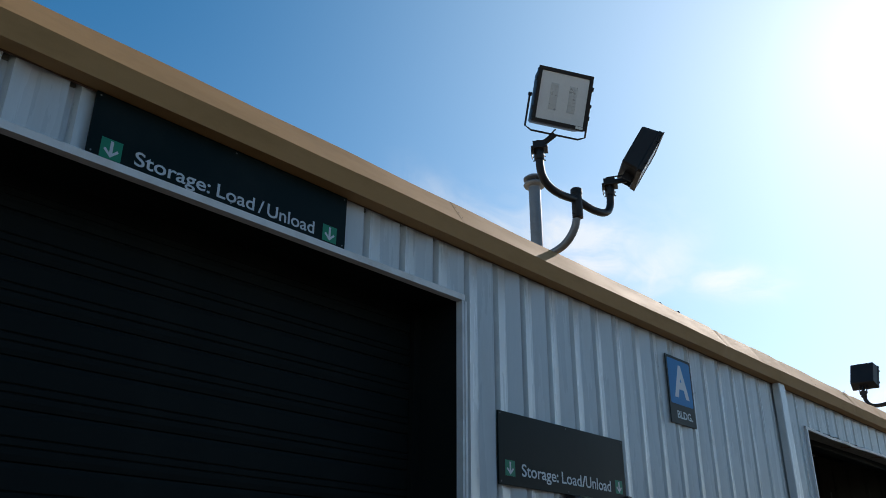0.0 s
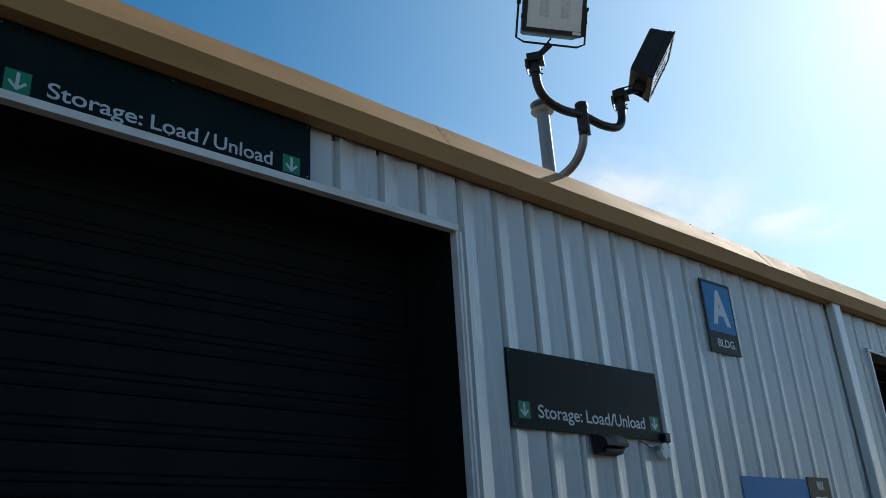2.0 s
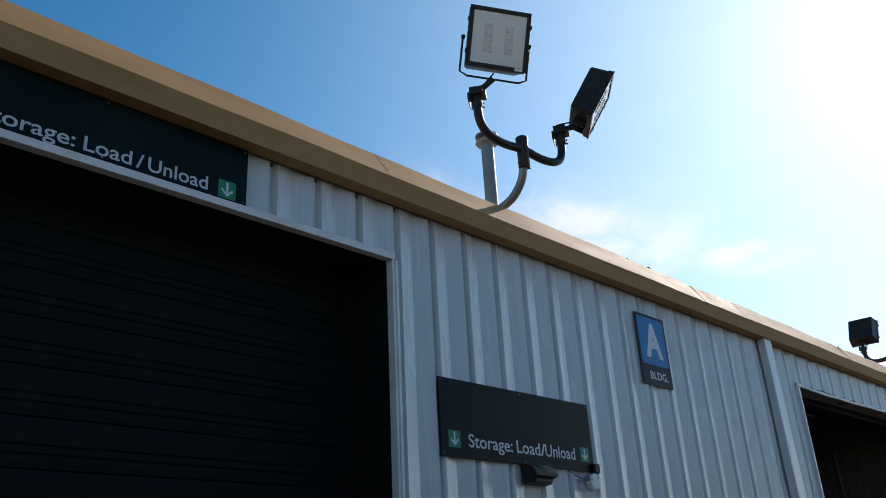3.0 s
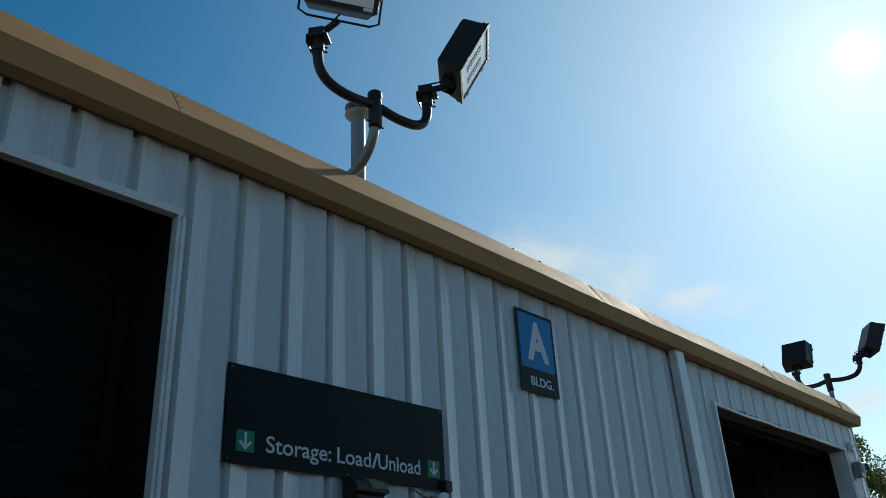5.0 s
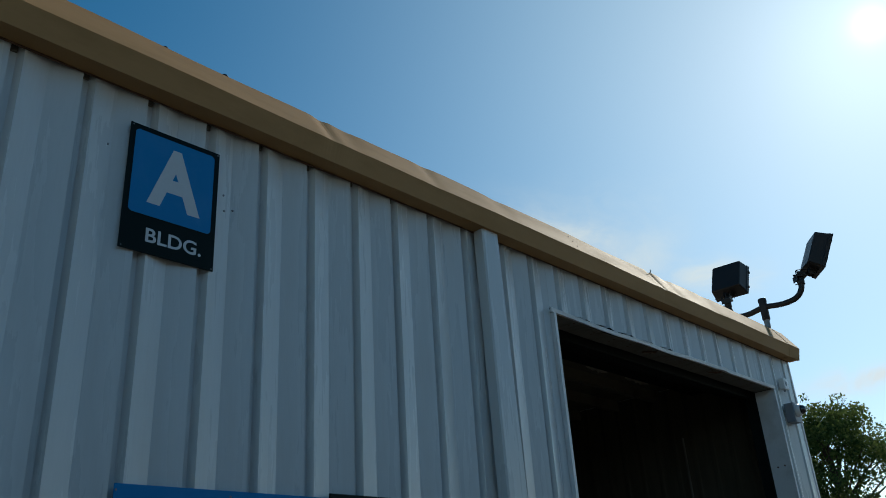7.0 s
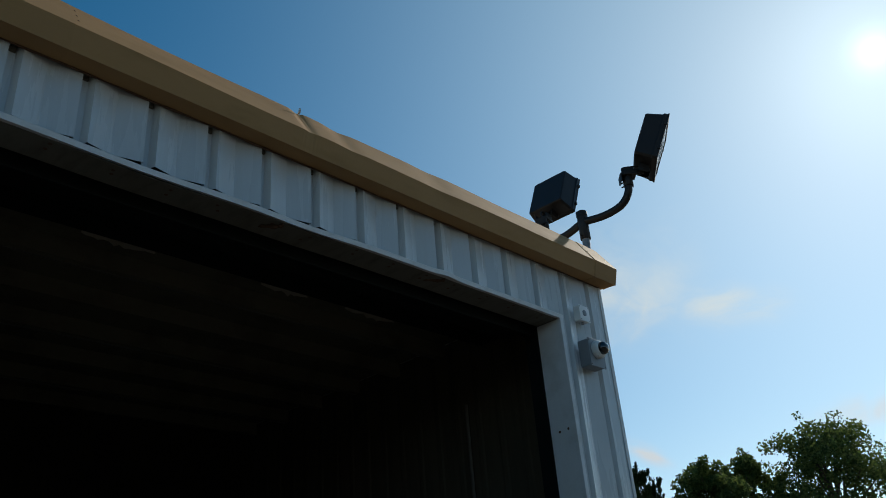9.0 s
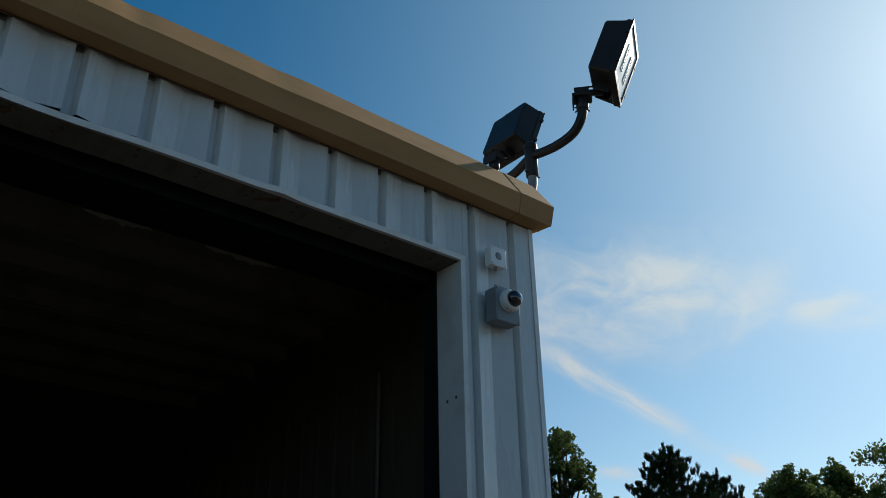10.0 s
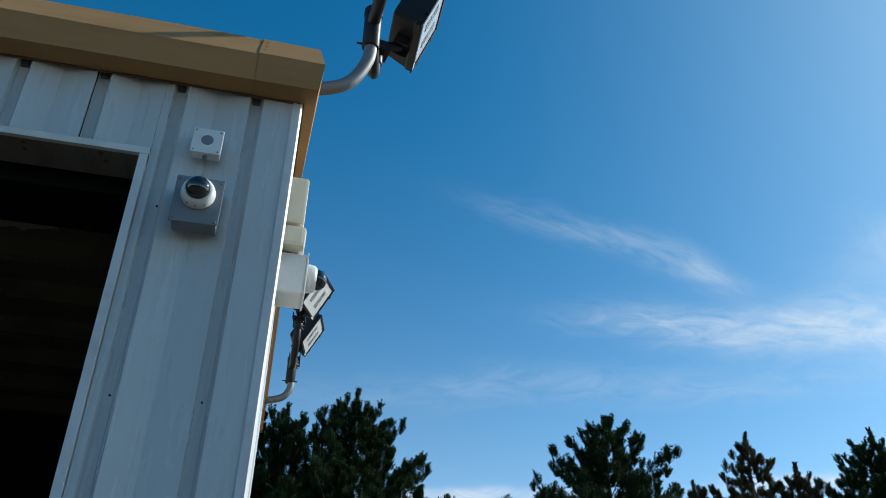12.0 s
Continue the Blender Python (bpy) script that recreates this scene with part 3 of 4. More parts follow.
# ---- door A: closed slatted door, set back in its opening ----
door_1 = thing("door_1", (0, 0, 0), "closed dark green slatted roll-up door in a deep opening", "door", kind="structure")
DX = WALL_X - 0.43
slat = [(0.0, 0.0), (0.006, 0.003), (0.012, 0.03), (0.012, 0.058), (0.004, 0.064), (0.012, 0.070), (0.012, 0.098), (0.004, 0.104), (0.012, 0.11), (0.012, 0.2), (0.006, 0.226), (-0.004, 0.229), (-0.004, 0.0)]
bm = prism([(a, b) for a, b in slat], DOOR_A[0] - 0.1, DOOR_A[1] + 0.02)
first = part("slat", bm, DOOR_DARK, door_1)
first.location = (DX, 0, 0.02)
for k in range(1, 16):
    o = new("slat", first.data)
    o.parent = door_1
    o.location = (DX, 0, 0.02 + 0.231 * k)
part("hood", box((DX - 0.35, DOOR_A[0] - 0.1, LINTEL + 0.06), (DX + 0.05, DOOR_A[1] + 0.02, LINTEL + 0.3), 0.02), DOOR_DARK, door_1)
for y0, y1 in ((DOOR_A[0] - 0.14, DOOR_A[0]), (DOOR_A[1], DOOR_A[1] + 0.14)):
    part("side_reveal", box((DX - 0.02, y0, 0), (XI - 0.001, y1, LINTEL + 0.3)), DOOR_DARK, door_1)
part("head_reveal", box((DX + 0.06, DOOR_A[0], LINTEL + 0.02), (XI - 0.001, DOOR_A[1], LINTEL + 0.1)), DOOR_DARK, door_1)
for y0, y1 in ((DOOR_A[0], DOOR_A[0] + 0.004), (DOOR_A[1] - 0.004, DOOR_A[1])):
    part("jamb_lining", box((XI, y0, 0), (XO - 0.001, y1, LINTEL)), DOOR_DARK, door_1)
part("head_lining", box((XI, DOOR_A[0], LINTEL), (XO - 0.001, DOOR_A[1], LINTEL + 0.0035)), DOOR_DARK, door_1)
part("guide", box((DX + 0.02, DOOR_A[1] - 0.07, 0), (DX + 0.06, DOOR_A[1] - 0.005, LINTEL)), DOOR_DARK, door_1)
trim_1 = thing("door_trim_1", (0, 0, 0), "white folded metal trim round the slatted door", "trim", kind="structure")
part("head_trim", prism(((XO, LINTEL - 0.002), (WALL_X + 0.016, LINTEL - 0.004), (WALL_X + 0.02, LINTEL + 0.034), (WALL_X + 0.004, LINTEL + 0.046), (XO, LINTEL + 0.046)), DOOR_A[0] - 0.05, DOOR_A[1] + 0.02), TRIM, trim_1)
for y, d in ((DOOR_A[1], 1), (DOOR_A[0], -1)):
    sec = [(XO, y - 0.001 * d), (WALL_X + 0.012, y - 0.001 * d), (WALL_X + 0.014, y + 0.012 * d), (WALL_X + 0.003, y + 0.014 * d), (WALL_X + 0.003, y + 0.022 * d), (WALL_X + 0.014, y + 0.026 * d), (WALL_X + 0.014, y + 0.044 * d), (XO, y + 0.046 * d)]
    part("jamb_trim", prism(sec, 0.02, LINTEL - 0.005, axis="z"), TRIM, trim_1)

# ---- door B: open bay ----
trim_2 = thing("door_trim_2", (0, 0, 0), "white door frame trim, bent and cracked under the lintel", "trim", kind="structure")


def sag(y):
    """The lintel trim has been pushed down and away from the siding over part of its length."""
    return -0.024 * math.exp(-((y - 10.35) / 0.48) ** 2) - 0.014 * math.exp(-((y - 11.2) / 0.3) ** 2) + 0.006 * math.exp(-((y - 12.2) / 0.08) ** 2)


def head_shift(i, y):
    return (0.010 * math.exp(-((y - 10.4) / 0.5) ** 2) + 0.008 * math.exp(-((y - 12.2) / 0.06) ** 2), sag(y)) if i in (1, 2, 3, 4) else (0.0, sag(y) * 0.4)


part("head_trim", prism(((WALL_X - 0.012, LINTEL - 0.002), (WALL_X + 0.012, LINTEL - 0.004), (WALL_X + 0.016, LINTEL + 0.022), (WALL_X + 0.004, LINTEL + 0.032), (WALL_X - 0.002, LINTEL + 0.008), (WALL_X - 0.012, LINTEL + 0.004)),
                        DOOR_B[0] - 0.05, DOOR_B[1] + 0.03, cuts=90, shift=head_shift), TRIM, trim_2)
# flange under the lintel, much darker than the trim, with brown blotches
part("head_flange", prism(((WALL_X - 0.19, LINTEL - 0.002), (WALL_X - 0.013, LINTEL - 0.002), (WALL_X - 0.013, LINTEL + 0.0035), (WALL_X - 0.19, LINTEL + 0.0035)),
                          DOOR_B[0] - 0.03, DOOR_B[1] + 0.03, cuts=90, shift=lambda i, y: (0.0, sag(y) * (0.9 if i in (1, 2) else 0.4))), FLANGE_DARK, trim_2, "dark brown inner flange under the lintel")
part("jamb_trim", prism(((WALL_X - 0.19, DOOR_B[1] - 0.004), (WALL_X + 0.012, DOOR_B[1] - 0.004), (WALL_X + 0.014, DOOR_B[1] + 0.026), (WALL_X - 0.022, DOOR_B[1] + 0.028), (WALL_X - 0.022, DOOR_B[1] - 0.0005), (WALL_X - 0.19, DOOR_B[1] - 0.0005)), 0.02, LINTEL - 0.006, axis="z"), TRIM, trim_2)
part("jamb_trim", prism(((WALL_X - 0.19, DOOR_B[0] + 0.004), (WALL_X + 0.012, DOOR_B[0] + 0.004), (WALL_X + 0.014, DOOR_B[0] - 0.026), (WALL_X - 0.022, DOOR_B[0] - 0.028), (WALL_X - 0.022, DOOR_B[0] + 0.0005), (WALL_X - 0.19, DOOR_B[0] + 0.0005)), 0.02, LINTEL - 0.006, axis="z"), TRIM, trim_2)
hole = lathe(((0.0, 0.0015), (0.008, 0.001), (0.009, 0.0)), 10)
rnd = random.Random(5)
first = None
for k in range(13):
    y = 9.9 + 0.27 * k + rnd.uniform(-0.03, 0.03)
    for x in (WALL_X - 0.035, WALL_X - 0.085):
        m = Matrix.Translation((x + rnd.uniform(-0.01, 0.01), y + rnd.uniform(-0.02, 0.02), LINTEL - 0.006 + sag(y))) @ pose(0, 0, 0, 180)
        if first is None:
            first = part("bolt_hole", hole, RUST, trim_2)
            first.matrix_basis = m
        else:
            o = new("bolt_hole", first.data)
            o.parent, o.matrix_basis = trim_2, m
for z in (3.25, 2.55, 1.85):
    for x in (WALL_X - 0.05, WALL_X - 0.12):
        o = new("bolt_hole", first.data)
        o.parent, o.matrix_basis = trim_2, Matrix.Translation((x, DOOR_B[1] - 0.0045, z + x * 0.1)) @ pose(0, 0, 0, 90)
# tears in the bent lintel
for y, l in ((12.2, 0.09), (11.05, 0.07)):
    pts = [(WALL_X - 0.01 - 0.095 * s, y + l * math.sin(s * 5) * 0.3 - 0.06 * s, LINTEL - 0.006 + sag(y)) for s in [i / 8 for i in range(9)]]
    part("tear", tube(pts, 0.010, 6, taper=[0.4, 1, 1.3, 0.8, 1.4, 1, 0.7, 0.9, 0.3]), RUST, trim_2)

ceiling = bmesh.new()
box((BACK_X + 0.2, 9.05, SOFFIT - 0.02), (XI - 0.001, END_Y - 0.155, SOFFIT + 0.04), bm=ceiling)
for k in range(7):
    x = XI - 0.75 - 0.55 * k
    box((x - 0.03, 9.051, SOFFIT - 0.14), (x + 0.03, END_Y - 0.156, SOFFIT - 0.021), bm=ceiling)
for k in range(1, 7, 2):
    x = XI - 0.75 - 0.55 * k
    tagged(part("purlin_flange", box((x - 0.034, 9.06, SOFFIT - 0.146), (x - 0.018, END_Y - 0.16, SOFFIT - 0.1405)), PURLIN), "pale lower flange of a ceiling purlin", "purlin", kind="structure")
ceiling = tagged(part("ceiling", ceiling, INSIDE), "dim boarded ceiling with purlins inside the open bay", "ceiling", kind="structure")
wall_lining = thing("wall_lining", (0, 0, 0), "dim ribbed lining on the inside of the end wall", "wall", kind="structure")
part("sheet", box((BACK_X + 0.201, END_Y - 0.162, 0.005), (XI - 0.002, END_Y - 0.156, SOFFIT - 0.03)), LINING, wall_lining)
rib = None
for k in range(20):
    x = XI - 0.05 - k * 0.22
    if rib is None:
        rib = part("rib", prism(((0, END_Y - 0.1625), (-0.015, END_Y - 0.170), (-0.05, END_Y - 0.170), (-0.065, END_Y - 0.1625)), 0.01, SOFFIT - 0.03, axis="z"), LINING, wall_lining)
        rib.location.x = x
    else:
        o = new("rib", rib.data)
        o.parent, o.location = wall_lining, (x, 0, 0)
door_2 = thing("door_2", (0, 0, 0), "open overhead door rolled up behind the lintel", "door", kind="structure")
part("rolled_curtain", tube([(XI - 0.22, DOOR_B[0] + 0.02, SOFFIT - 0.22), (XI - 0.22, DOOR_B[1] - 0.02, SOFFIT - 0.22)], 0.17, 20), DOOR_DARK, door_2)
part("bottom_bar", box((XI - 0.08, DOOR_B[0] + 0.02, LINTEL - 0.06), (XI - 0.03, DOOR_B[1] - 0.02, LINTEL + 0.02), 0.006), DOOR_DARK, door_2)
for y0, y1 in ((DOOR_B[0] - 0.06, DOOR_B[0] + 0.012), (DOOR_B[1] - 0.012, DOOR_B[1] + 0.06)):
    part("guide", box((XI - 0.1, y0, 0), (XI - 0.002, y1, LINTEL + 0.1)), DOOR_DARK, door_2)
# added dark sheet that makes the black shaded band under the ceiling
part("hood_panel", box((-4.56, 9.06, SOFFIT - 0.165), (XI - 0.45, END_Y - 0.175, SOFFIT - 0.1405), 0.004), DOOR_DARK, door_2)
# torn strips of pale facing that hang from the ceiling behind the dark band
rnd = random.Random(8)
for y0, y1 in ((10.48, 10.91), (11.63, 11.99), (12.31, 12.76)):
    bm = bmesh.new()
    n = 14
    low = [(-4.572 - 0.006 * math.sin(k * 0.9), y0 + (y1 - y0) * k / n, SOFFIT - 0.172 - rnd.uniform(0.005, 0.03) * math.sin(math.pi * k / n)) for k in range(n + 1)]
    prism(((0.0, 0.0), (0.004, 0.0), (0.004, 0.03), (0.0, 0.03)), y0, y1, bm, cuts=n)
    for v in bm.verts:
        k = round((v.co.y - y0) / (y1 - y0) * n)
        top = v.co.z > 0.01
        v.co.x += low[k][0]
        v.co.z = SOFFIT - 0.1405 if top else low[k][2]
    tagged(part("facing_strip", bm, FACING), "torn strip of pale ceiling facing in the open bay", "facing", "torn ceiling strips")
conduit = tagged(part("conduit", tube([(-4.75, END_Y - 0.20, 0.02), (-4.75, END_Y - 0.20, SOFFIT - 0.6)], 0.012, 10), PURLIN), "thin metal conduit up the inside wall", "conduit")

# downspout by the open bay
dsp = thing("downspout", (0, 0, 0), "white square metal downspout on the siding", "downspout", kind="structure")
sec = ((WALL_X + 0.002, 8.835), (WALL_X + 0.07, 8.835), (WALL_X + 0.08, 8.845), (WALL_X + 0.08, 8.982), (WALL_X + 0.07, 8.992), (WALL_X + 0.002, 8.992))
part("pipe", prism(sec, 0.15, SOFFIT + 0.005, axis="z"), WHITE, dsp)
for v in dsp.children[0].data.vertices:
    if v.co.z < 1.0:
        v.co.y += 0.06 if v.co.y < 8.9 else 0.11     # it leans a little and widens downwards


# ---- signs ----
def arrow_mesh(y, z, s, x):
    """A white downward arrow, s high, centred at y, z."""
    out = ((-0.085, 0.5), (0.085, 0.5), (0.085, -0.22), (0.34, 0.04), (0.44, -0.07), (0.0, -0.5), (-0.44, -0.07), (-0.34, 0.04), (-0.085, -0.22))
    bm = bmesh.new()
    vs = [bm.verts.new((x, y + a * s, z + b * s)) for a, b in out]
    f = bm.faces.new(vs)
    r = bmesh.ops.extrude_face_region(bm, geom=[f])
    for v in r["geom"]:
        if isinstance(v, bmesh.types.BMVert):
            v.co.x += 0.0012
    return bm


def load_sign(y0, y1, z0, z1, squares, words, tz, cap, label):
    s = thing("sign", (0, 0, 0), label, "sign", "load and unload signs")
    x = WALL_X + 0.003
    part("panel", box((x, y0, z0), (x + 0.014, y1, z1), 0.002), SIGN_DARK, s)
    for y, z, side in squares:
        sq = part("arrow_square", box((x + 0.014, y, z), (x + 0.0152, y + side, z + side)), SIGN_GREEN, s, "green square with a white arrow")
        part("arrow", arrow_mesh(y + side / 2, z + side / 2, side * 0.82, x + 0.0153), LETTER, sq)
    for text, ty0, ty1 in words:
        lettering(text, cap, ty1 - ty0, (x + 0.0142, ty0, tz), LETTER, s, 0.012)
    for y in (y0 + 0.02, (y0 + y1) / 2, y1 - 0.02):
        for z in (z0 + 0.018, z1 - 0.018):
            part("screw", lathe(((0.005, 0), (0.004, 0.002), (0, 0.003)), 8, Matrix.Translation((x + 0.014, y, z)) @ pose(0, 0, 0, 0, 90)), GALV, s)
    return s


load_sign(1.210, 2.766, LINTEL + 0.034, SOFFIT - 0.004, ((1.271, LINTEL + 0.037, 0.106), (2.598, LINTEL + 0.044, 0.102)),
          (("Storage:", 1.443, 1.860), ("Load", 1.899, 2.131), ("/", 2.155, 2.191), ("Unload", 2.213, 2.537)), 3.700, 0.076,
          "dark green storage sign above the slatted door")
load_sign(4.138, 5.648, 2.481, 2.957, ((4.201, 2.539, 0.101), (5.502, 2.546, 0.098)),
          (("Storage:", 4.371, 4.779), ("Load", 4.819, 5.057), ("/", 5.062, 5.113), ("Unload", 5.111, 5.438)), 2.550, 0.080,
          "dark green storage sign on the white siding")

sign_a = thing("sign", (0, 0, 0), "blue building letter sign with a dark foot on the siding", "sign")
x = WALL_X + 0.003
part("panel", box((x, 6.500, 3.240), (x + 0.006, 6.953, 3.858), 0.001), SIGN_DARK, sign_a)
bm = bmesh.new()
ring = []
for cy, cz, a0 in ((6.906, 3.812, 0), (6.545, 3.812, 90), (6.545, 3.438, 180), (6.906, 3.438, 270)):
    ring += [bm.verts.new((x + 0.0061, cy + 0.02 * math.cos(radians(a0 + 18 * k)), cz + 0.02 * math.sin(radians(a0 + 18 * k)))) for k in range(6)]
top = bmesh.ops.extrude_face_region(bm, geom=[bm.faces.new(ring)])["geom"]
for v in top:
    if isinstance(v, bmesh.types.BMVert):
        v.co.x += 0.0012
part("blue_field", bm, SIGN_BLUE, sign_a, "blue upper field with rounded corners")
lettering("A", 0.303, 0.262, (x + 0.0068, 6.604, 3.481), LETTER, sign_a, 0.042)
lettering("BLDG.", 0.066, 0.270, (x + 0.0056, 6.616, 3.294), LETTER, sign_a, 0.018)
for y, z in ((6.512, 3.25), (6.943, 3.25), (6.512, 3.848), (6.943, 3.848)):
    part("screw", lathe(((0.004, 0), (0.003, 0.0015), (0, 0.002)), 8, Matrix.Translation((x + 0.006, y, z)) @ pose(0, 0, 0, 0, 90)), GALV, sign_a)

sign_b = thing("sign", (0, 0, 0), "wide blue sign low on the white siding", "sign")
part("panel", box((x, 6.592, 1.75), (x + 0.005, 7.625, 2.279), 0.001), SIGN_BLUE, sign_b)
for y in (6.60, 7.1, 7.60):
    part("screw", lathe(((0.005, 0), (0.004, 0.002), (0, 0.003)), 8, Matrix.Translation((x + 0.005, y, 2.255)) @ pose(0, 0, 0, 0, 90)), GALV, sign_b)
sign_c = thing("sign", (0, 0, 0), "black notice with pale wording beside the blue sign", "sign")
part("panel", box((x, 7.63, 1.70), (x + 0.0095, 8.02, 2.300), 0.001), SIGN_DARK, sign_c)
lettering("MAX", 0.075, 0.12, (x + 0.0095, 7.785, 2.195), LETTER, sign_c, 0.03)
part("wording_bar", box((x + 0.0095, 7.72, 2.00), (x + 0.0105, 7.82, 2.14)), LETTER, sign_c)
part("wording_bar", box((x + 0.0095, 7.84, 2.00), (x + 0.0105, 7.94, 2.14)), LETTER, sign_c)
for y, z in ((6.42, 3.72), (7.0, 3.66), (7.01, 3.58), (7.06, 3.6)):
    tagged(part("screw", lathe(((0.006, 0), (0.005, 0.003), (0, 0.005)), 8, Matrix.Translation((WALL_X - depth_at(y - PH1), y, z)) @ pose(0, 0, 0, 0, 90)), GALV), "small screw head in the siding", "screw", "screws in the siding")
for y, z in ((13.382, 3.438), (13.377, 2.681), (13.676, 2.687)):
    tagged(part("screw", lathe(((0.0045, 0), (0.004, 0.003), (0, 0.004)), 8, Matrix.Translation((WALL_X - depth_at(y - PH2), y, z)) @ pose(0, 0, 0, 0, 90)), BLACK_STEEL), "dark screw head in the siding", "screw", "screws in the siding")


# ---- lamps on the roof edge ----
def frame_to(at, normal, roll=0.0):
    """Pose with local z along the normal and local y upright, then turned by roll degrees about the normal."""
    n = Vector(normal).normalized()
    side = Vector((0, 0, 1)).cross(n).normalized()
    up = n.cross(side)
    m = Matrix((side, up, n)).transposed().to_4x4()
    return Matrix.Translation(at) @ m @ pose(0, 0, 0, 0, 0, roll)


def floodlight(at, normal, mount, bail, label, group, size=1.0, roll=0.0):
    """LED floodlight: tapered dark housing, framed white lens with two chip arrays, latches, and a bracket down to its pipe."""
    f = thing("floodlight", at, label, "floodlight", group)
    m = frame_to((0, 0, 0), normal, roll)
    w, h, d = 0.212, 0.207, 0.172
    m = m @ Matrix.Scale(size, 4)

    def loc(bm):
        bm.transform(m)
        return bm
    bm = bmesh.new()
    rings = []
    for sx, sy, z, oy in ((w * 0.85, h * 0.87, -d, 0.003), (w * 0.88, h * 0.905, -d + 0.010, 0.003), (w * 0.965, h * 0.97, -0.035, 0), (w, h, -0.025, 0), (w, h, 0.004, 0)):
        rings.append([bm.verts.new((a * sx, b * sy + oy, z)) for a, b in ((-1, -0.93), (-0.93, -1), (0.93, -1), (1, -0.93), (1, 0.93), (0.93, 1), (-0.93, 1), (-1, 0.93))])
    for r0, r1 in zip(rings, rings[1:]):
        for i in range(8):
            bm.faces.new((r0[i], r0[(i + 1) % 8], r1[(i + 1) % 8], r1[i]))
    bm.faces.new(rings[0][::-1])
    bm.faces.new(rings[-1])
    part("housing", loc(bm), BLACK_STEEL, f, "dark bronze housing")
    fr = bmesh.new()
    t = 0.028
    for lo, hi in (((-w, h - t, 0.0045), (w, h, 0.016)), ((-w, -h, 0.0045), (w, -h + t, 0.016)), ((-w, -h + t, 0.0045), (-w + t, h - t, 0.016)), ((w - t, -h + t, 0.0045), (w, h - t, 0.016))):
        box(lo, hi, 0.003, bm=fr)
    part("front_frame", loc(fr), BLACK_STEEL, f)
    lens = part("lens", loc(box((-w + t, -h + t, 0.0046), (w - t, h - t, 0.009), 0.001)), LENS, f, "white lens plate")
    for sx in (-0.072, 0.072):
        led = bmesh.new()
        box((sx - 0.03, -0.10, 0.009), (sx + 0.03, 0.10, 0.0105), bm=led)
        for i in range(8):
            for j in (-0.016, 0.016):
                box((sx + j - 0.010, -0.093 + i * 0.0245, 0.0105), (sx + j + 0.010, -0.078 + i * 0.0245, 0.014), bm=led)
        part("led_panel", loc(led), LED_CHIP, lens, "grey panel of small LED chips")
    part("rating_label", loc(box((w - 0.085, -h + 0.004, 0.0162), (w - 0.03, -h + 0.024, 0.017))), WHITE_PLASTIC, f, "small white label")
    for sx in (-1, 1):
        for y in (-0.11, 0.11):
            part("latch", loc(box((sx * (w + 0.004) - 0.006, y - 0.014, -0.006), (sx * (w + 0.004) + 0.006, y + 0.014, 0.018), 0.002)), BLACK_STEEL, f)
    mt = Vector(mount) - Vector(at)
    foot = m @ Vector((0, -h - 0.005, -0.07))
    if bail:
        bar = [m @ Vector(p) for p in ((-w - 0.022, 0.0, -0.055), (-w - 0.022, -h - 0.03, -0.055), (-w + 0.03, -h - 0.055, -0.055), (w - 0.03, -h - 0.055, -0.055), (w + 0.022, -h - 0.03, -0.055), (w + 0.022, 0.0, -0.055))]
        part("bail", tube(bar, 0.008, 8), BLACK_STEEL, f, "thin bent carrying bail")
        for sx in (-1, 1):
            part("pivot_bolt", loc(lathe(((0.014, -0.012), (0.014, 0.012)), 10, Matrix.Translation((sx * (w + 0.02), 0, -0.055)) @ pose(0, 0, 0, 0, 90))), BLACK_STEEL, f)
        foot = m @ Vector((0, -h - 0.055, -0.055))
    else:
        for sx in (-0.05, 0.05):
            part("bracket_cheek", loc(box((sx - 0.004, -h - 0.05, -0.12), (sx + 0.004, -h + 0.05, -0.03), 0.002)), BLACK_STEEL, f)
        foot = m @ Vector((0, -h - 0.03, -0.075))
    down = Vector((0, 0, 1))
    side = (foot - mt)
    side.z = 0
    side = side.normalized() if side.length > 0.01 else Vector((1, 0, 0))
    # slip fitter on the pipe end with its flat plate and clamp screws
    part("slip_fitter", lathe(((0.037, -0.085), (0.04, -0.08), (0.04, 0.0), (0.034, 0.012), (0.0, 0.013)), 16, Matrix.Translation(mt)), BLACK_STEEL, f, smooth=True)
    turn = Matrix((side, Vector((0, 0, 1)).cross(side), Vector((0, 0, 1)))).transposed().to_4x4()
    plate = box((-0.06, -0.055, 0.0), (0.07, 0.055, 0.018), 0.003)
    box((-0.06, -0.055, -0.045), (-0.052, 0.055, 0.0), bm=plate)
    box((-0.045, -0.055, 0.018), (0.05, -0.047, 0.06), 0.002, bm=plate)
    box((-0.045, 0.047, 0.018), (0.05, 0.055, 0.06), 0.002, bm=plate)
    part("mounting_plate", loc_at(plate, Matrix.Translation(mt) @ turn), BLACK_STEEL, f)
    part("knuckle", tube(curve_points([mt + Vector((0, 0, 0.015)), mt + Vector((0, 0, 0.045)) + side * 0.02, foot], 5), 0.022, 10), BLACK_STEEL, f)
    for k in (-1, 1):
        for z in (-0.065, -0.03):
            part("clamp_screw", tube([mt + turn.to_3x3() @ Vector((0.03 * k, 0.03, z)), mt + turn.to_3x3() @ Vector((0.046 * k, 0.046, z))], 0.006, 6), BLACK_STEEL, f)
    lead = curve_points([mt + Vector((0, 0, 0.02)) - side * 0.03, mt + Vector((0, 0, 0.085)) - side * 0.025, mt + Vector((0, 0, 0.095)) + side * 0.05, foot + Vector((0, 0, 0.05)) + side * 0.01], 6)
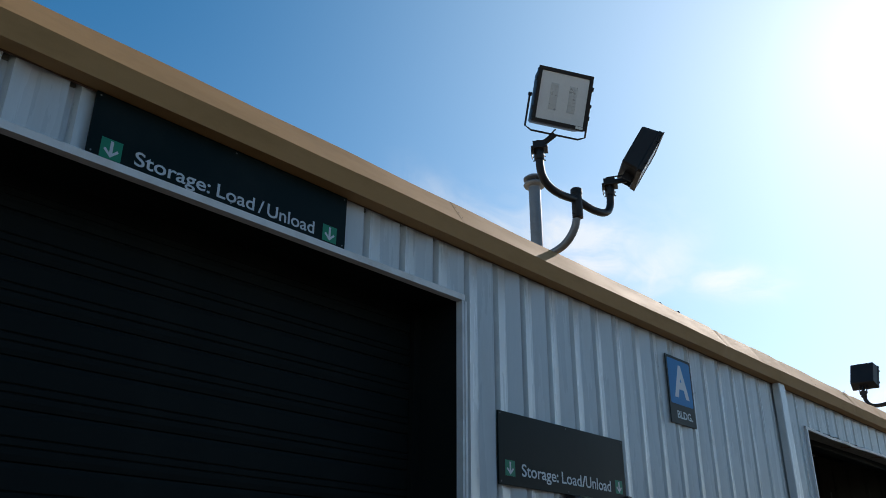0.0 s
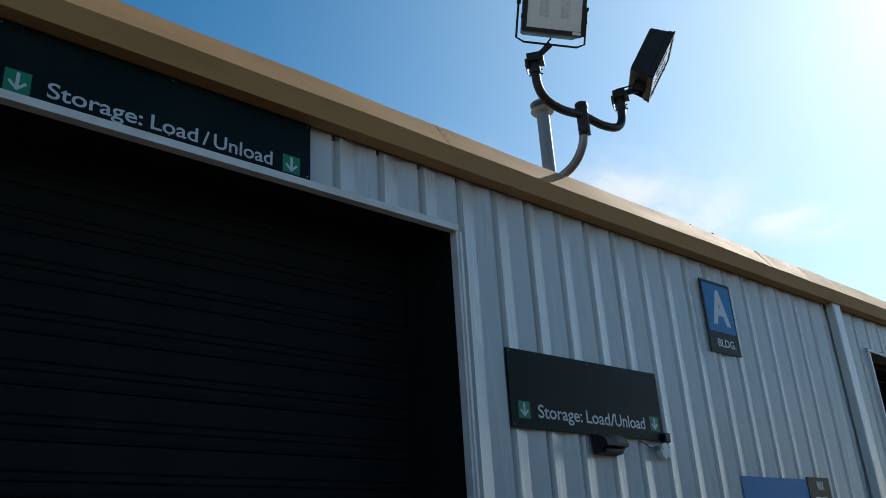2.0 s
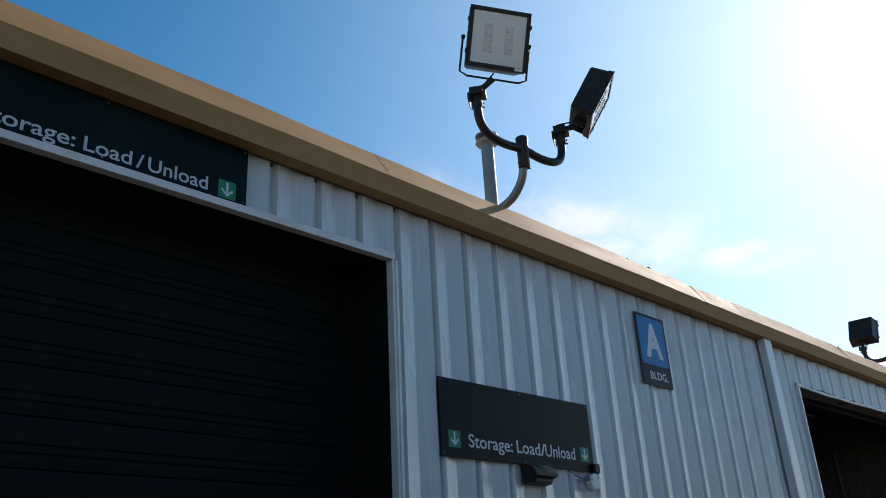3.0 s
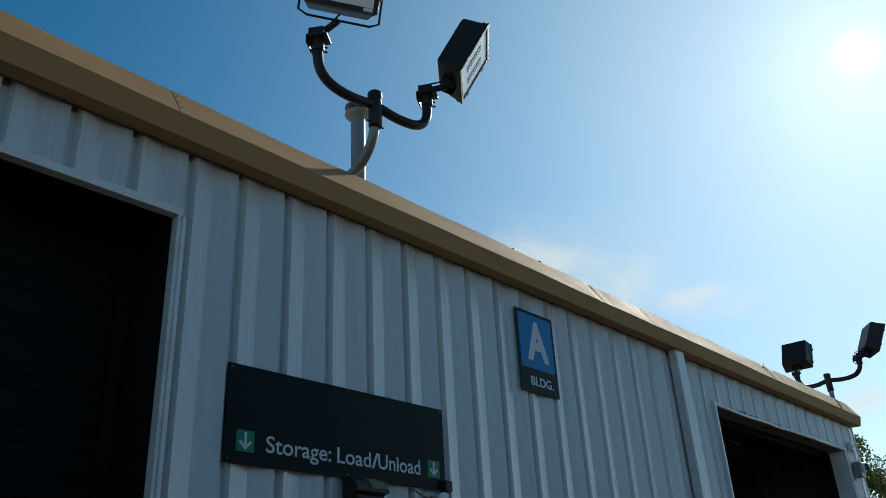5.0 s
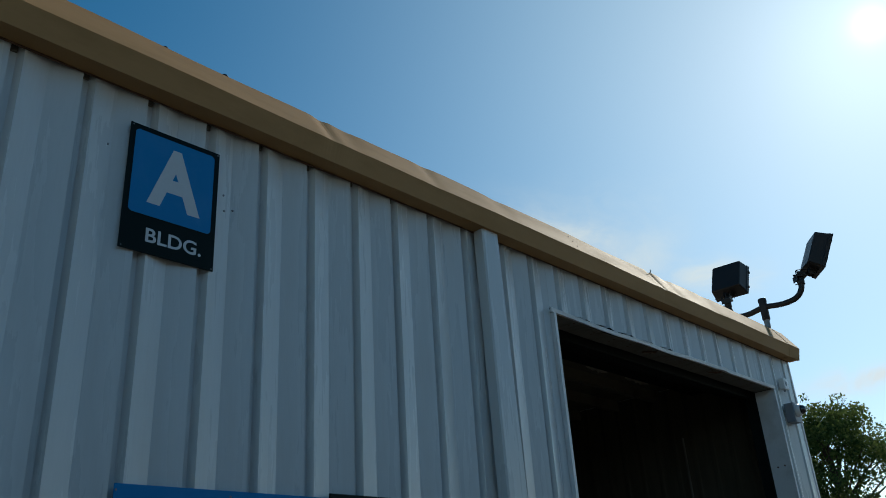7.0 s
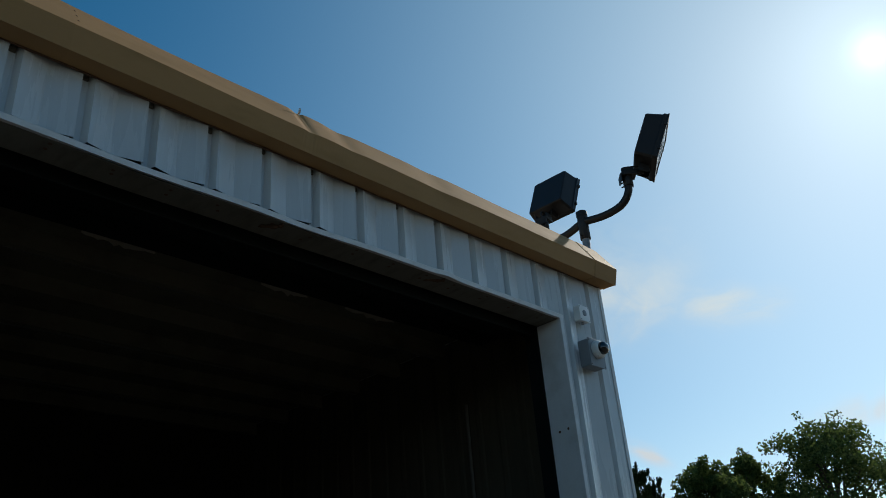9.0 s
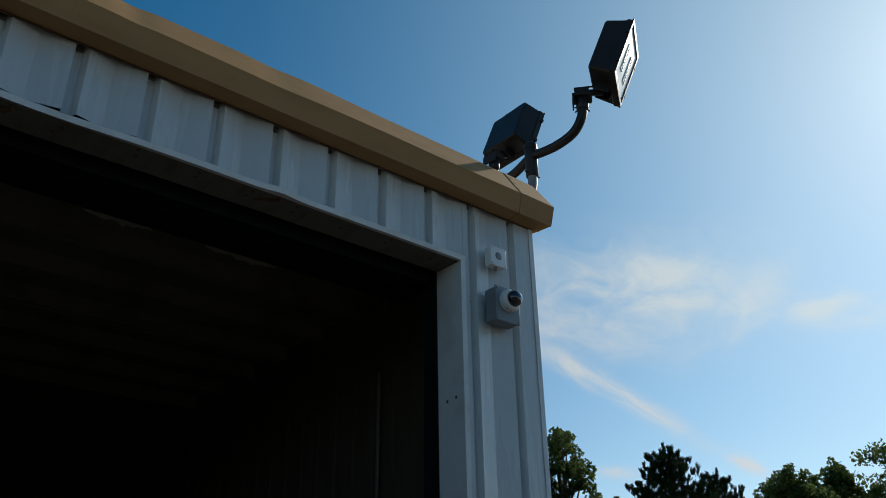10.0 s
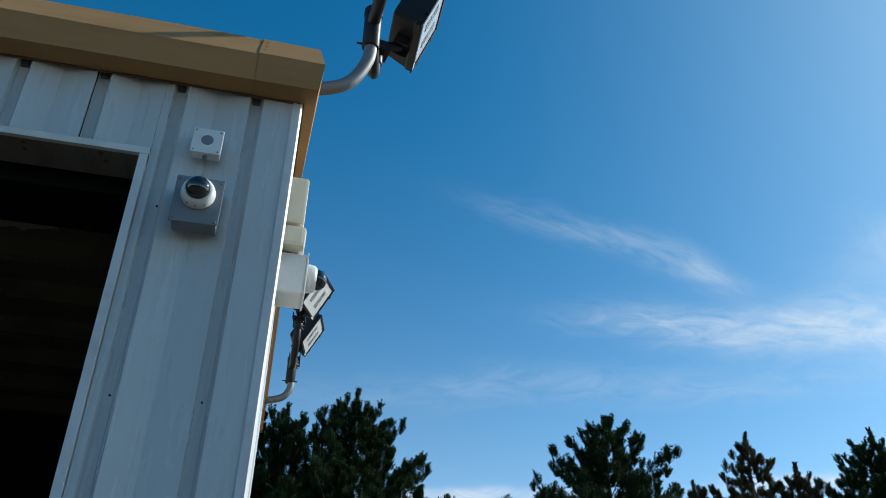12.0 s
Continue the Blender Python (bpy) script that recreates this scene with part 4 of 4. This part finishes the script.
    part("lead", tube(lead, 0.006, 8), BLACK_STEEL, f, "short black lead", smooth=True)
    return f


def light_mast(base, tee, left, right, label, group):
    """Bent galvanised pipe up to a dark tee with two arms that curve up to the lamp brackets."""
    tee = Vector(tee)
    mast = thing("light_mast", base[0], label, "light mast", group)
    o = Vector(base[0])
    part("pipe", tube([p - o for p in curve_points([Vector(p) for p in base] + [tee - Vector((0, 0, 0.12))], 8)], 0.032, 16), GALV, mast, "bent galvanised pipe", smooth=True)
    part("tee", loc_at(lathe(((0.04, -0.20), (0.043, -0.195), (0.043, 0.01), (0.047, 0.011), (0.047, 0.05), (0.04, 0.057), (0.0, 0.059)), 18), Matrix.Translation(tee - o)), BLACK_STEEL, mast, "dark steel tee sleeve", smooth=True)
    for k in (-1, 1):
        part("set_screw", tube([tee - o + Vector((0, 0.04 * k, -0.18)), tee - o + Vector((0, 0.068 * k, -0.18))], 0.006, 6), BLACK_STEEL, mast)
    for end in (left, right):
        e = Vector(end)
        flat = Vector((e.x, e.y, 0)) - Vector((tee.x, tee.y, 0))
        n = flat.normalized()
        p = [tee + Vector((0, 0, -0.04)), tee + n * flat.length * 0.45 + Vector((0, 0, -0.065)), tee + n * flat.length * 0.80 + Vector((0, 0, -0.04)),
             Vector((e.x, e.y, 0)) + n * -0.012 + Vector((0, 0, tee.z + 0.05)), e]
        part("arm", tube([q - o for q in curve_points(p, 7)], 0.0315, 16), BLACK_STEEL, mast, smooth=True)
    return mast


MAST_G, LAMP_G = "light masts on the roof edge", "floodlights on the masts"
M1L, M1R = (-3.31, 4.50, 5.02), (-3.245, 5.39, 5.02)
light_mast([(-3.85, 5.05, 4.385), (-3.62, 5.01, 4.392), (-3.45, 4.985, 4.425), (-3.335, 4.965, 4.525)], (-3.29, 4.95, 4.79), M1L, M1R,
           "bent grey pipe mast with two black arms, on the tan eave", MAST_G)
floodlight((-3.065, 4.505, 5.390), (0.771, -0.527, -0.356), M1L, True, "square floodlight on a bail, white lens facing the yard", LAMP_G, 1.065, -4.9)
floodlight((-2.965, 5.569, 5.230), (0.626, 0.583, -0.517), M1R, False, "dark bronze floodlight seen edge-on, tilted down", LAMP_G, 1.0, 6.4)
M2L, M2R = (-4.15, 14.22, 4.99), (-3.257, 14.171, 4.985)
mast_2 = light_mast([(-3.72, 13.70, 4.27), (-3.72, 13.82, 4.275), (-3.72, 14.04, 4.35), (-3.72, 14.14, 4.52)], (-3.72, 14.15, 4.81), M2L, M2R,
                    "bent grey pipe mast with two black arms at the roof corner", MAST_G)
floodlight((-3.010, 14.350, 5.210), (0.741, 0.533, -0.410), M2R, False, "dark bronze floodlight at the roof corner, tilted down", LAMP_G, 1.0, 3.5)
floodlight((-4.160, 14.51, 5.285), (0.02, 0.935, -0.355), M2L, False, "dark bronze floodlight with its back to the building", LAMP_G, 0.985, 2.5)
M3L, M3R = (-8.5, 14.10, 4.87), (-7.55, 14.07, 4.87)
light_mast([(-8.05, 13.75, 4.27), (-8.05, 13.86, 4.27), (-8.05, 14.02, 4.32), (-8.05, 14.08, 4.42)], (-8.05, 14.07, 4.66), M3L, M3R,
           "bent pipe mast with two black arms at the rear corner", MAST_G)
floodlight((-7.38, 14.20, 5.05), (0.32, 0.80, -0.5), M3R, False, "floodlight over the rear corner, lens lit by the sky", LAMP_G, 0.85)
floodlight((-8.35, 14.24, 5.09), (0.15, 0.86, -0.48), M3L, False, "floodlight over the rear corner, lens lit by the sky", LAMP_G, 0.85)

vent = thing("vent_pipe", (-4.23, 5.66, 4.29), "grey metal vent pipe with a rain cap on the roof", "vent pipe")
part("pipe", lathe(((0.057, 0.0), (0.057, 1.17), (0.054, 1.172), (0.0, 1.172)), 20), GALV, vent, smooth=True)
part("collar", lathe(((0.057, 1.185), (0.098, 1.195), (0.106, 1.21), (0.098, 1.225), (0.057, 1.232)), 24), GALV, vent, smooth=True)
part("neck", lathe(((0.057, 1.1725), (0.06, 1.183), (0.06, 1.236), (0.05, 1.25), (0.0, 1.25)), 20), GALV, vent, smooth=True)
part("rain_cap", lathe(((0.07, 1.262), (0.104, 1.266), (0.104, 1.28), (0.07, 1.306), (0.0, 1.315)), 24), GALV, vent, smooth=True)
for k in range(4):
    a = math.pi / 4 + k * math.pi / 2
    part("cap_strut", tube([(0.065 * math.cos(a), 0.065 * math.sin(a), 1.21), (0.066 * math.cos(a), 0.066 * math.sin(a), 1.275)], 0.005, 6), GALV, vent)

# ---- small fittings on the front wall ----
wp = thing("wall_pack_light", (WALL_X, 4.985, 2.425), "dark bronze wall light with a ribbed hood under the sign", "wall light")
prof = ((0.0, 0.052), (0.05, 0.052), (0.085, 0.036), (0.108, 0.010), (0.116, -0.006), (0.116, -0.02), (0.08, -0.028), (0.06, -0.06), (0.0, -0.068))
part("housing", prism(prof, -0.11, 0.11), BLACK_STEEL, wp)
for k in range(7):
    y = -0.002 + k * 0.017
    rib_line = [(0.052, y, 0.054), (0.086, y, 0.039), (0.109, y, 0.013), (0.117, y, -0.005)]
    part("hood_rib", tube(rib_line, 0.005, 6), RIB_METAL, wp, "light metal rib")
part("refractor", box((0.02, -0.09, -0.062), (0.088, 0.09, -0.029), 0.010), BLACK_STEEL, wp)
jb = thing("junction_box", (WALL_X, 5.612, 2.410), "round white junction box cover on the siding", "junction box")
part("cover", loc_at(lathe(((0.0, 0.042), (0.054, 0.042), (0.057, 0.039), (0.057, 0.03), (0.053, 0.029), (0.053, 0.0), (0.0, 0.0)), 28), pose(0, 0, 0, 0, 90)), TRIM, jb)
for k in range(3):
    a = radians(40 + 120 * k)
    part("cover_screw", loc_at(lathe(((0.005, 0.0), (0.004, 0.003), (0, 0.004)), 8), pose(0.042, 0.046 * math.cos(a), 0.046 * math.sin(a), 0, 90)), BLACK_STEEL, jb)
part("hub", loc_at(lathe(((0.014, 0.0), (0.014, 0.04), (0.0, 0.04)), 12), pose(0.018, -0.09, 0.02, -90)), GALV, jb)
part("cable", tube(curve_points([(0.018, -0.09, 0.02), (0.018, -0.15, 0.022), (0.016, -0.22, 0.05), (0.014, -0.255, 0.06), (0.010, -0.27, 0.078)], 6), 0.0055, 8), CABLE, jb, "thin sagging grey cable", smooth=True)
eye = thing("photocell", (WALL_X, 5.645, 2.50), "small dark photocell by the sign corner", "photocell")
part("body", box((0.0, -0.03, -0.03), (0.05, 0.03, 0.035), 0.008), BLACK_STEEL, eye)
part("stem", tube([(0.02, 0.0, -0.03), (0.02, 0.0, -0.07)], 0.012, 10), GALV, eye)

sb = thing("sensor_box", (WALL_X, 13.526, 3.712), "white square weatherproof box with a round grey eye", "sensor box")
part("box", box((0.0, -0.055, -0.055), (0.048, 0.055, 0.055), 0.006), WHITE_PLASTIC, sb)
part("cover_plate", box((0.048, -0.058, -0.058), (0.054, 0.058, 0.058), 0.003), WHITE_PLASTIC, sb)
part("eye", loc_at(lathe(((0.0, 0.004), (0.018, 0.004), (0.022, 0.002), (0.024, 0.0)), 20), pose(0.054, 0.0, 0.004, 0, 90)), GREY_PVC, sb, "round grey eye", smooth=True)
part("gland", tube([(0.025, 0.0, -0.055), (0.025, 0.0, -0.073)], 0.010, 10), GREY_PVC, sb)
for a in (-1, 1):
    for b in (-1, 1):
        part("screw", loc_at(lathe(((0.004, 0.0), (0.003, 0.002), (0.0, 0.0025)), 8), pose(0.054, 0.047 * a, 0.047 * b, 0, 90)), GALV, sb)


def dome_camera(at, along, material, label, depth=0.085):
    """Square back box with a white ring and a smoked dome; along: turns its front from +x about z."""
    c = thing("security_camera", at, label, "security camera", "dome cameras at the corner")
    m = pose(0, 0, 0, 0, 0, along)
    part("back_box", loc_at(box((0.0, -0.082, -0.095), (depth, 0.082, 0.095), 0.010), m), material, c, "square back box")
    part("front_plate", loc_at(box((depth, -0.088, -0.10), (depth + 0.007, 0.088, 0.10), 0.004), m), material, c)
    ring = part("ring", loc_at(lathe(((0.062, 0.0), (0.064, 0.010), (0.060, 0.032), (0.052, 0.043), (0.045, 0.045), (0.0, 0.045)), 28), m @ pose(depth + 0.007, 0, 0.02, 0, 90)), WHITE_PLASTIC, c, "white ring", smooth=True)
    part("dome", loc_at(lathe(((0.045, 0.0), (0.045, 0.012), (0.040, 0.026), (0.029, 0.038), (0.014, 0.044), (0.0, 0.045)), 28), m @ pose(depth + 0.0522, 0, 0.02, 0, 90)), DOME, ring, "smoked clear dome", smooth=True)
    for k in range(3):
        a = radians(-60 - 30 * k)
        part("ring_screw", loc_at(lathe(((0.005, 0.0), (0.004, 0.002), (0, 0.003)), 8), m @ pose(depth + 0.031, 0.060 * math.cos(a), 0.02 + 0.060 * math.sin(a), 0, 90)), GREY_PVC, ring)
    for a in (-1, 1):
        for b in (-1, 1):
            part("corner_screw", loc_at(lathe(((0.007, 0.0), (0.006, 0.003), (0.0, 0.004)), 10), m @ pose(depth + 0.007, 0.074 * a, 0.086 * b, 0, 90)), GALV, c)
    return c


dome_camera((WALL_X, 13.54, 3.413), 0, GREY_PVC, "dome camera on a grey box by the door corner")
dome_camera((-3.96, END_Y, 3.412), 90, WHITE_PLASTIC, "dome camera on a white box round the corner", 0.118)
horn = thing("siren_box", (-3.93, END_Y, 3.682), "cream plastic siren box on the end wall", "siren box")
part("body", box((-0.11, 0.0, -0.06), (0.11, 0.085, 0.18), 0.012), CREAM, horn)
part("lower_body", box((-0.11, 0.0, -0.17), (0.11, 0.10, -0.068), 0.02), CREAM, horn)
part("bracket", box((-0.05, 0.0, -0.19), (0.05, 0.05, -0.172), 0.004), GALV, horn)


# ---- trees ----
def tree_trunk(height, r, lean, rng):
    pts = [Vector((lean * (k / 8) ** 2 + 0.05 * math.sin(k * 1.7), 0.05 * math.sin(k * 2.3), height * k / 8)) for k in range(9)]
    return pts, tube(pts, r, 10, taper=[1.25, 1, 0.9, 0.8, 0.7, 0.58, 0.44, 0.28, 0.1])


def tufts_mesh(centres, axes, sizes, rng, whorls=4, needles=8):
    """Bottle-brush shoots: whorls of narrow needles that point out and up along each axis."""
    n = len(centres)
    c, a, s = np.array(centres), np.array(axes), np.array(sizes)[:, None]
    a /= np.linalg.norm(a, axis=1)[:, None]
    ref = np.where(np.abs(a[:, 2:3]) < 0.9, np.array([[0, 0, 1.0]]), np.array([[1.0, 0, 0]]))
    u = np.cross(a, ref)
    u /= np.linalg.norm(u, axis=1)[:, None]
    v = np.cross(a, u)
    verts = []
    for w in range(whorls):
        base = c + a * s * (w / whorls - 0.4)
        grow = 0.36 - 0.045 * w
        for k in range(needles):
            ang = (2 * np.pi * (k + 0.3 * w) / needles + rng.uniform(-0.4, 0.4, n))[:, None]
            out = u * np.cos(ang) + v * np.sin(ang)
            tip = base + out * s * grow * rng.uniform(0.7, 1.15, (n, 1)) + a * s * rng.uniform(0.2, 0.42, (n, 1))
            wide = np.cross(a, out) * s * 0.06
            verts.append(np.stack([base - wide, base + wide, tip], 1))
    verts = np.concatenate(verts, 1).reshape(-1, 3)
    count = len(verts) // 3
    me = bpy.data.meshes.new("crown")
    me.vertices.add(count * 3)
    me.vertices.foreach_set("co", verts.astype(np.float32).ravel())
    me.loops.add(count * 3)
    me.loops.foreach_set("vertex_index", np.arange(count * 3, dtype=np.int32))
    me.polygons.add(count)
    me.polygons.foreach_set("loop_start", np.arange(0, count * 3, 3, dtype=np.int32))
    me.update(calc_edges=True)
    return me


def pine_tree(at, height, spread, seed, label, needles, sparse=1.0):
    """A pine with whorls of upturned limbs that carry dense clumps of short shoots, and gaps between them."""
    rng = np.random.RandomState(seed)
    t = thing("pine_tree", at, label, "pine tree", "pines behind the yard")
    pts, bm = tree_trunk(height, height * 0.014 + 0.03, rng.uniform(-0.3, 0.3), rng)
    part("trunk", bm, BARK, t, smooth=True)
    centres, axes, sizes = [], [], []
    limbs = bmesh.new()

    def clump(q, up, r):
        for _ in range(int((14 + 58 * r) * (1.0 if q.z > height * 0.55 else 0.5))):
            d = rng.normal(0, 1, 3)
            d /= np.linalg.norm(d)
            centres.append((q + Vector(d * r * rng.uniform(0.2, 1.0) * np.array([0.85, 0.85, 1.15])))[:])
            axes.append((up + Vector(d * np.array([0.45, 0.45, 0.1])))[:])
            sizes.append(rng.uniform(0.14, 0.29))

    z = height * 0.22
    while z < height * 0.95:
        f = z / height
        k = min(7, int(f * 8))
        trunk_at = pts[k].lerp(pts[k + 1], f * 8 - k)
        reach = spread * 1.64 * (1 - f) ** 0.92 + 0.10
        arms = max(5, int(7 * (1 - f) + 4))
        a0 = rng.uniform(0, 6.28)
        for j in range(arms):
            if rng.rand() > sparse:
                continue
            ang = a0 + 6.283 * j / arms + rng.uniform(-0.35, 0.35)
            r = reach * rng.uniform(0.62, 1.12)
            d = Vector((math.cos(ang), math.sin(ang), 0))
            lift = rng.uniform(0.26, 0.52) * r + 0.06
            p = [trunk_at, trunk_at + d * r * 0.55 + Vector((0, 0, lift * 0.28)), trunk_at + d * r + Vector((0, 0, lift))]
            if r > 0.4:
                tube(p, 0.03 * (1 - f) + 0.012, 5, limbs, taper=[1, 0.7, 0.3])
            side = Vector((-d.y, d.x, 0))
            n = max(2, int(r / 0.18))
            for i in range(n):
                s = 0.20 + 0.80 * (i + rng.uniform(0.2, 0.9)) / n
                q = p[0].lerp(p[1], s / 0.55) if s < 0.55 else p[1].lerp(p[2], min(1.05, (s - 0.55) / 0.45))
                off = side * rng.normal(0, 0.24 * r * (1.15 - s) + 0.08) + Vector((0, 0, rng.uniform(-0.10, 0.18)))
                clump(q + off, Vector((d.x * 0.35, d.y * 0.35, 1.0)), rng.uniform(0.12, 0.21) * (0.8 + 0.5 * (1 - f)))
            clump(p[2] + Vector((0, 0, 0.1)), Vector((d.x * 0.2, d.y * 0.2, 1.0)), 0.12)
        z += rng.uniform(0.32, 0.46) * (0.75 + 0.5 * (1 - f))
    for k in range(5):
        clump(pts[-1] + Vector((rng.normal(0, 0.04), rng.normal(0, 0.04), 0.05 - 0.17 * k)), Vector((0, 0, 1)), 0.07 + 0.025 * k)
    tagged(part("branchwork", limbs, BARK, t), kind="stuff")
    me = tufts_mesh(centres, axes, sizes, rng, 3, 6)
    me.materials.append(needles)
    crown = tagged(new("crown", me), kind="stuff")
    crown.parent = t
    return t


def broad_tree(at, height, radius, seed, label, lobes=16, leaf=0.08, amount=30000, low=0.25):
    """A broadleaf tree: lobes of the crown are made of smaller sprays, and the leaves sit on these."""
    rng = np.random.RandomState(seed)
    t = thing("broadleaf_tree", at, label, "tree", "broadleaf trees behind the yard")
    pts, bm = tree_trunk(height * 0.8, height * 0.02, rng.uniform(-0.4, 0.4), rng)
    part("trunk", bm, BARK, t, smooth=True)
    limbs = bmesh.new()
    cs = []
    for k in range(lobes):
        f = low + (1 - low) * (k + 0.5) / lobes
        wide = radius * (math.sin(math.pi * min(0.97, (f - low) / (1 - low) * 0.80 + 0.17)) ** 0.7)
        ang = 2.4 * k + rng.uniform(-0.4, 0.4)
        rr = wide * rng.uniform(0.30, 0.95)
        big = radius * rng.uniform(0.20, 0.32)
        mid = Vector((math.cos(ang) * rr, math.sin(ang) * rr, height * f - big * 0.9))
        start = pts[min(7, int(f * 6.5))]
        tube([start, start.lerp(mid, 0.5) + Vector((0, 0, 0.2)), mid], height * 0.006, 6, limbs, taper=[1, 0.7, 0.3])
        for _ in range(13):
            d = rng.normal(0, 1, 3)
            d /= np.linalg.norm(d)
            cs.append((np.array(mid) + d * big * rng.uniform(0.45, 1.0), big * rng.uniform(0.28, 0.50)))
    tagged(part("branchwork", limbs, BARK, t), kind="stuff")
    where, size = np.array([c[0] for c in cs]), np.array([c[1] for c in cs])
    amount = int(amount * 1.12)
    pick = rng.choice(len(cs), amount, p=size ** 2 / (size ** 2).sum())
    dirs = rng.normal(0, 1, (amount, 3))
    dirs /= np.linalg.norm(dirs, axis=1)[:, None]
    rad = size[pick] * rng.uniform(0.2, 1.0, amount) ** 0.5
    pos = where[pick] + dirs * rad[:, None] * np.array([1, 1, 0.85])
    ax = rng.normal(0, 1, (amount, 3))
    ax /= np.linalg.norm(ax, axis=1)[:, None]
    ref = np.cross(ax, rng.normal(0, 1, (amount, 3)))
    ref /= np.linalg.norm(ref, axis=1)[:, None]
    s = (leaf * rng.uniform(0.6, 1.3, amount))[:, None]
    quad = np.stack([pos - ax * s, pos + ref * s * 0.65, pos + ax * s, pos - ref * s * 0.65], 1)
    me = bpy.data.meshes.new("crown")
    me.from_pydata(quad.reshape(-1, 3).tolist(), [], np.arange(amount * 4).reshape(-1, 4).tolist())
    me.materials.append(LEAVES)
    crown = tagged(new("crown", me), kind="stuff")
    crown.parent = t
    return t


DARK_PINE = "dark green pine with upturned tufts against the sky"
pine_tree((-27.6, 16.9, 0), 11.6, 4.4, 1, DARK_PINE, NEEDLES)
pine_tree((-27.9, 14.6, 0), 10.9, 4.0, 2, DARK_PINE, NEEDLES)
pine_tree((-23.4, 24.0, 0), 9.95, 4.2, 3, DARK_PINE, NEEDLES)
pine_tree((-31.3, 33.8, 0), 12.7, 3.2, 4, "thin pine with browned gaps in its crown", DRY_NEEDLES, 0.62)
pine_tree((-31.6, 31.6, 0), 10.7, 3.4, 9, "low browned pine between the taller ones", DRY_NEEDLES, 0.75)
pine_tree((-30.2, 35.4, 0), 11.4, 3.4, 5, "low browned pine between the taller ones", DRY_NEEDLES, 0.75)
pine_tree((-30.7, 39.5, 0), 13.3, 4.8, 6, DARK_PINE, NEEDLES)
pine_tree((-26.9, 48.5, 0), 12.3, 4.8, 7, DARK_PINE, NEEDLES)
pine_tree((-27.6, 53.6, 0), 11.6, 4.0, 8, DARK_PINE, NEEDLES)
broad_tree((-28.6, 41.9, 0), 12.9, 2.7, 11, "light-leaved tree beside the pines", 34, 0.085, 22000, 0.1)
broad_tree((-17.6, 57.9, 0), 13.1, 4.9, 12, "tall broadleaf tree with a loose, gappy crown", 64, 0.092, 46000)
broad_tree((-22.6, 52.6, 0), 11.1, 3.6, 13, "dense broadleaf tree, dark below", 48, 0.092, 44000)
broad_tree((-21.4, 55.4, 0), 11.5, 3.0, 14, "dense broadleaf tree, dark below", 36, 0.092, 26000)
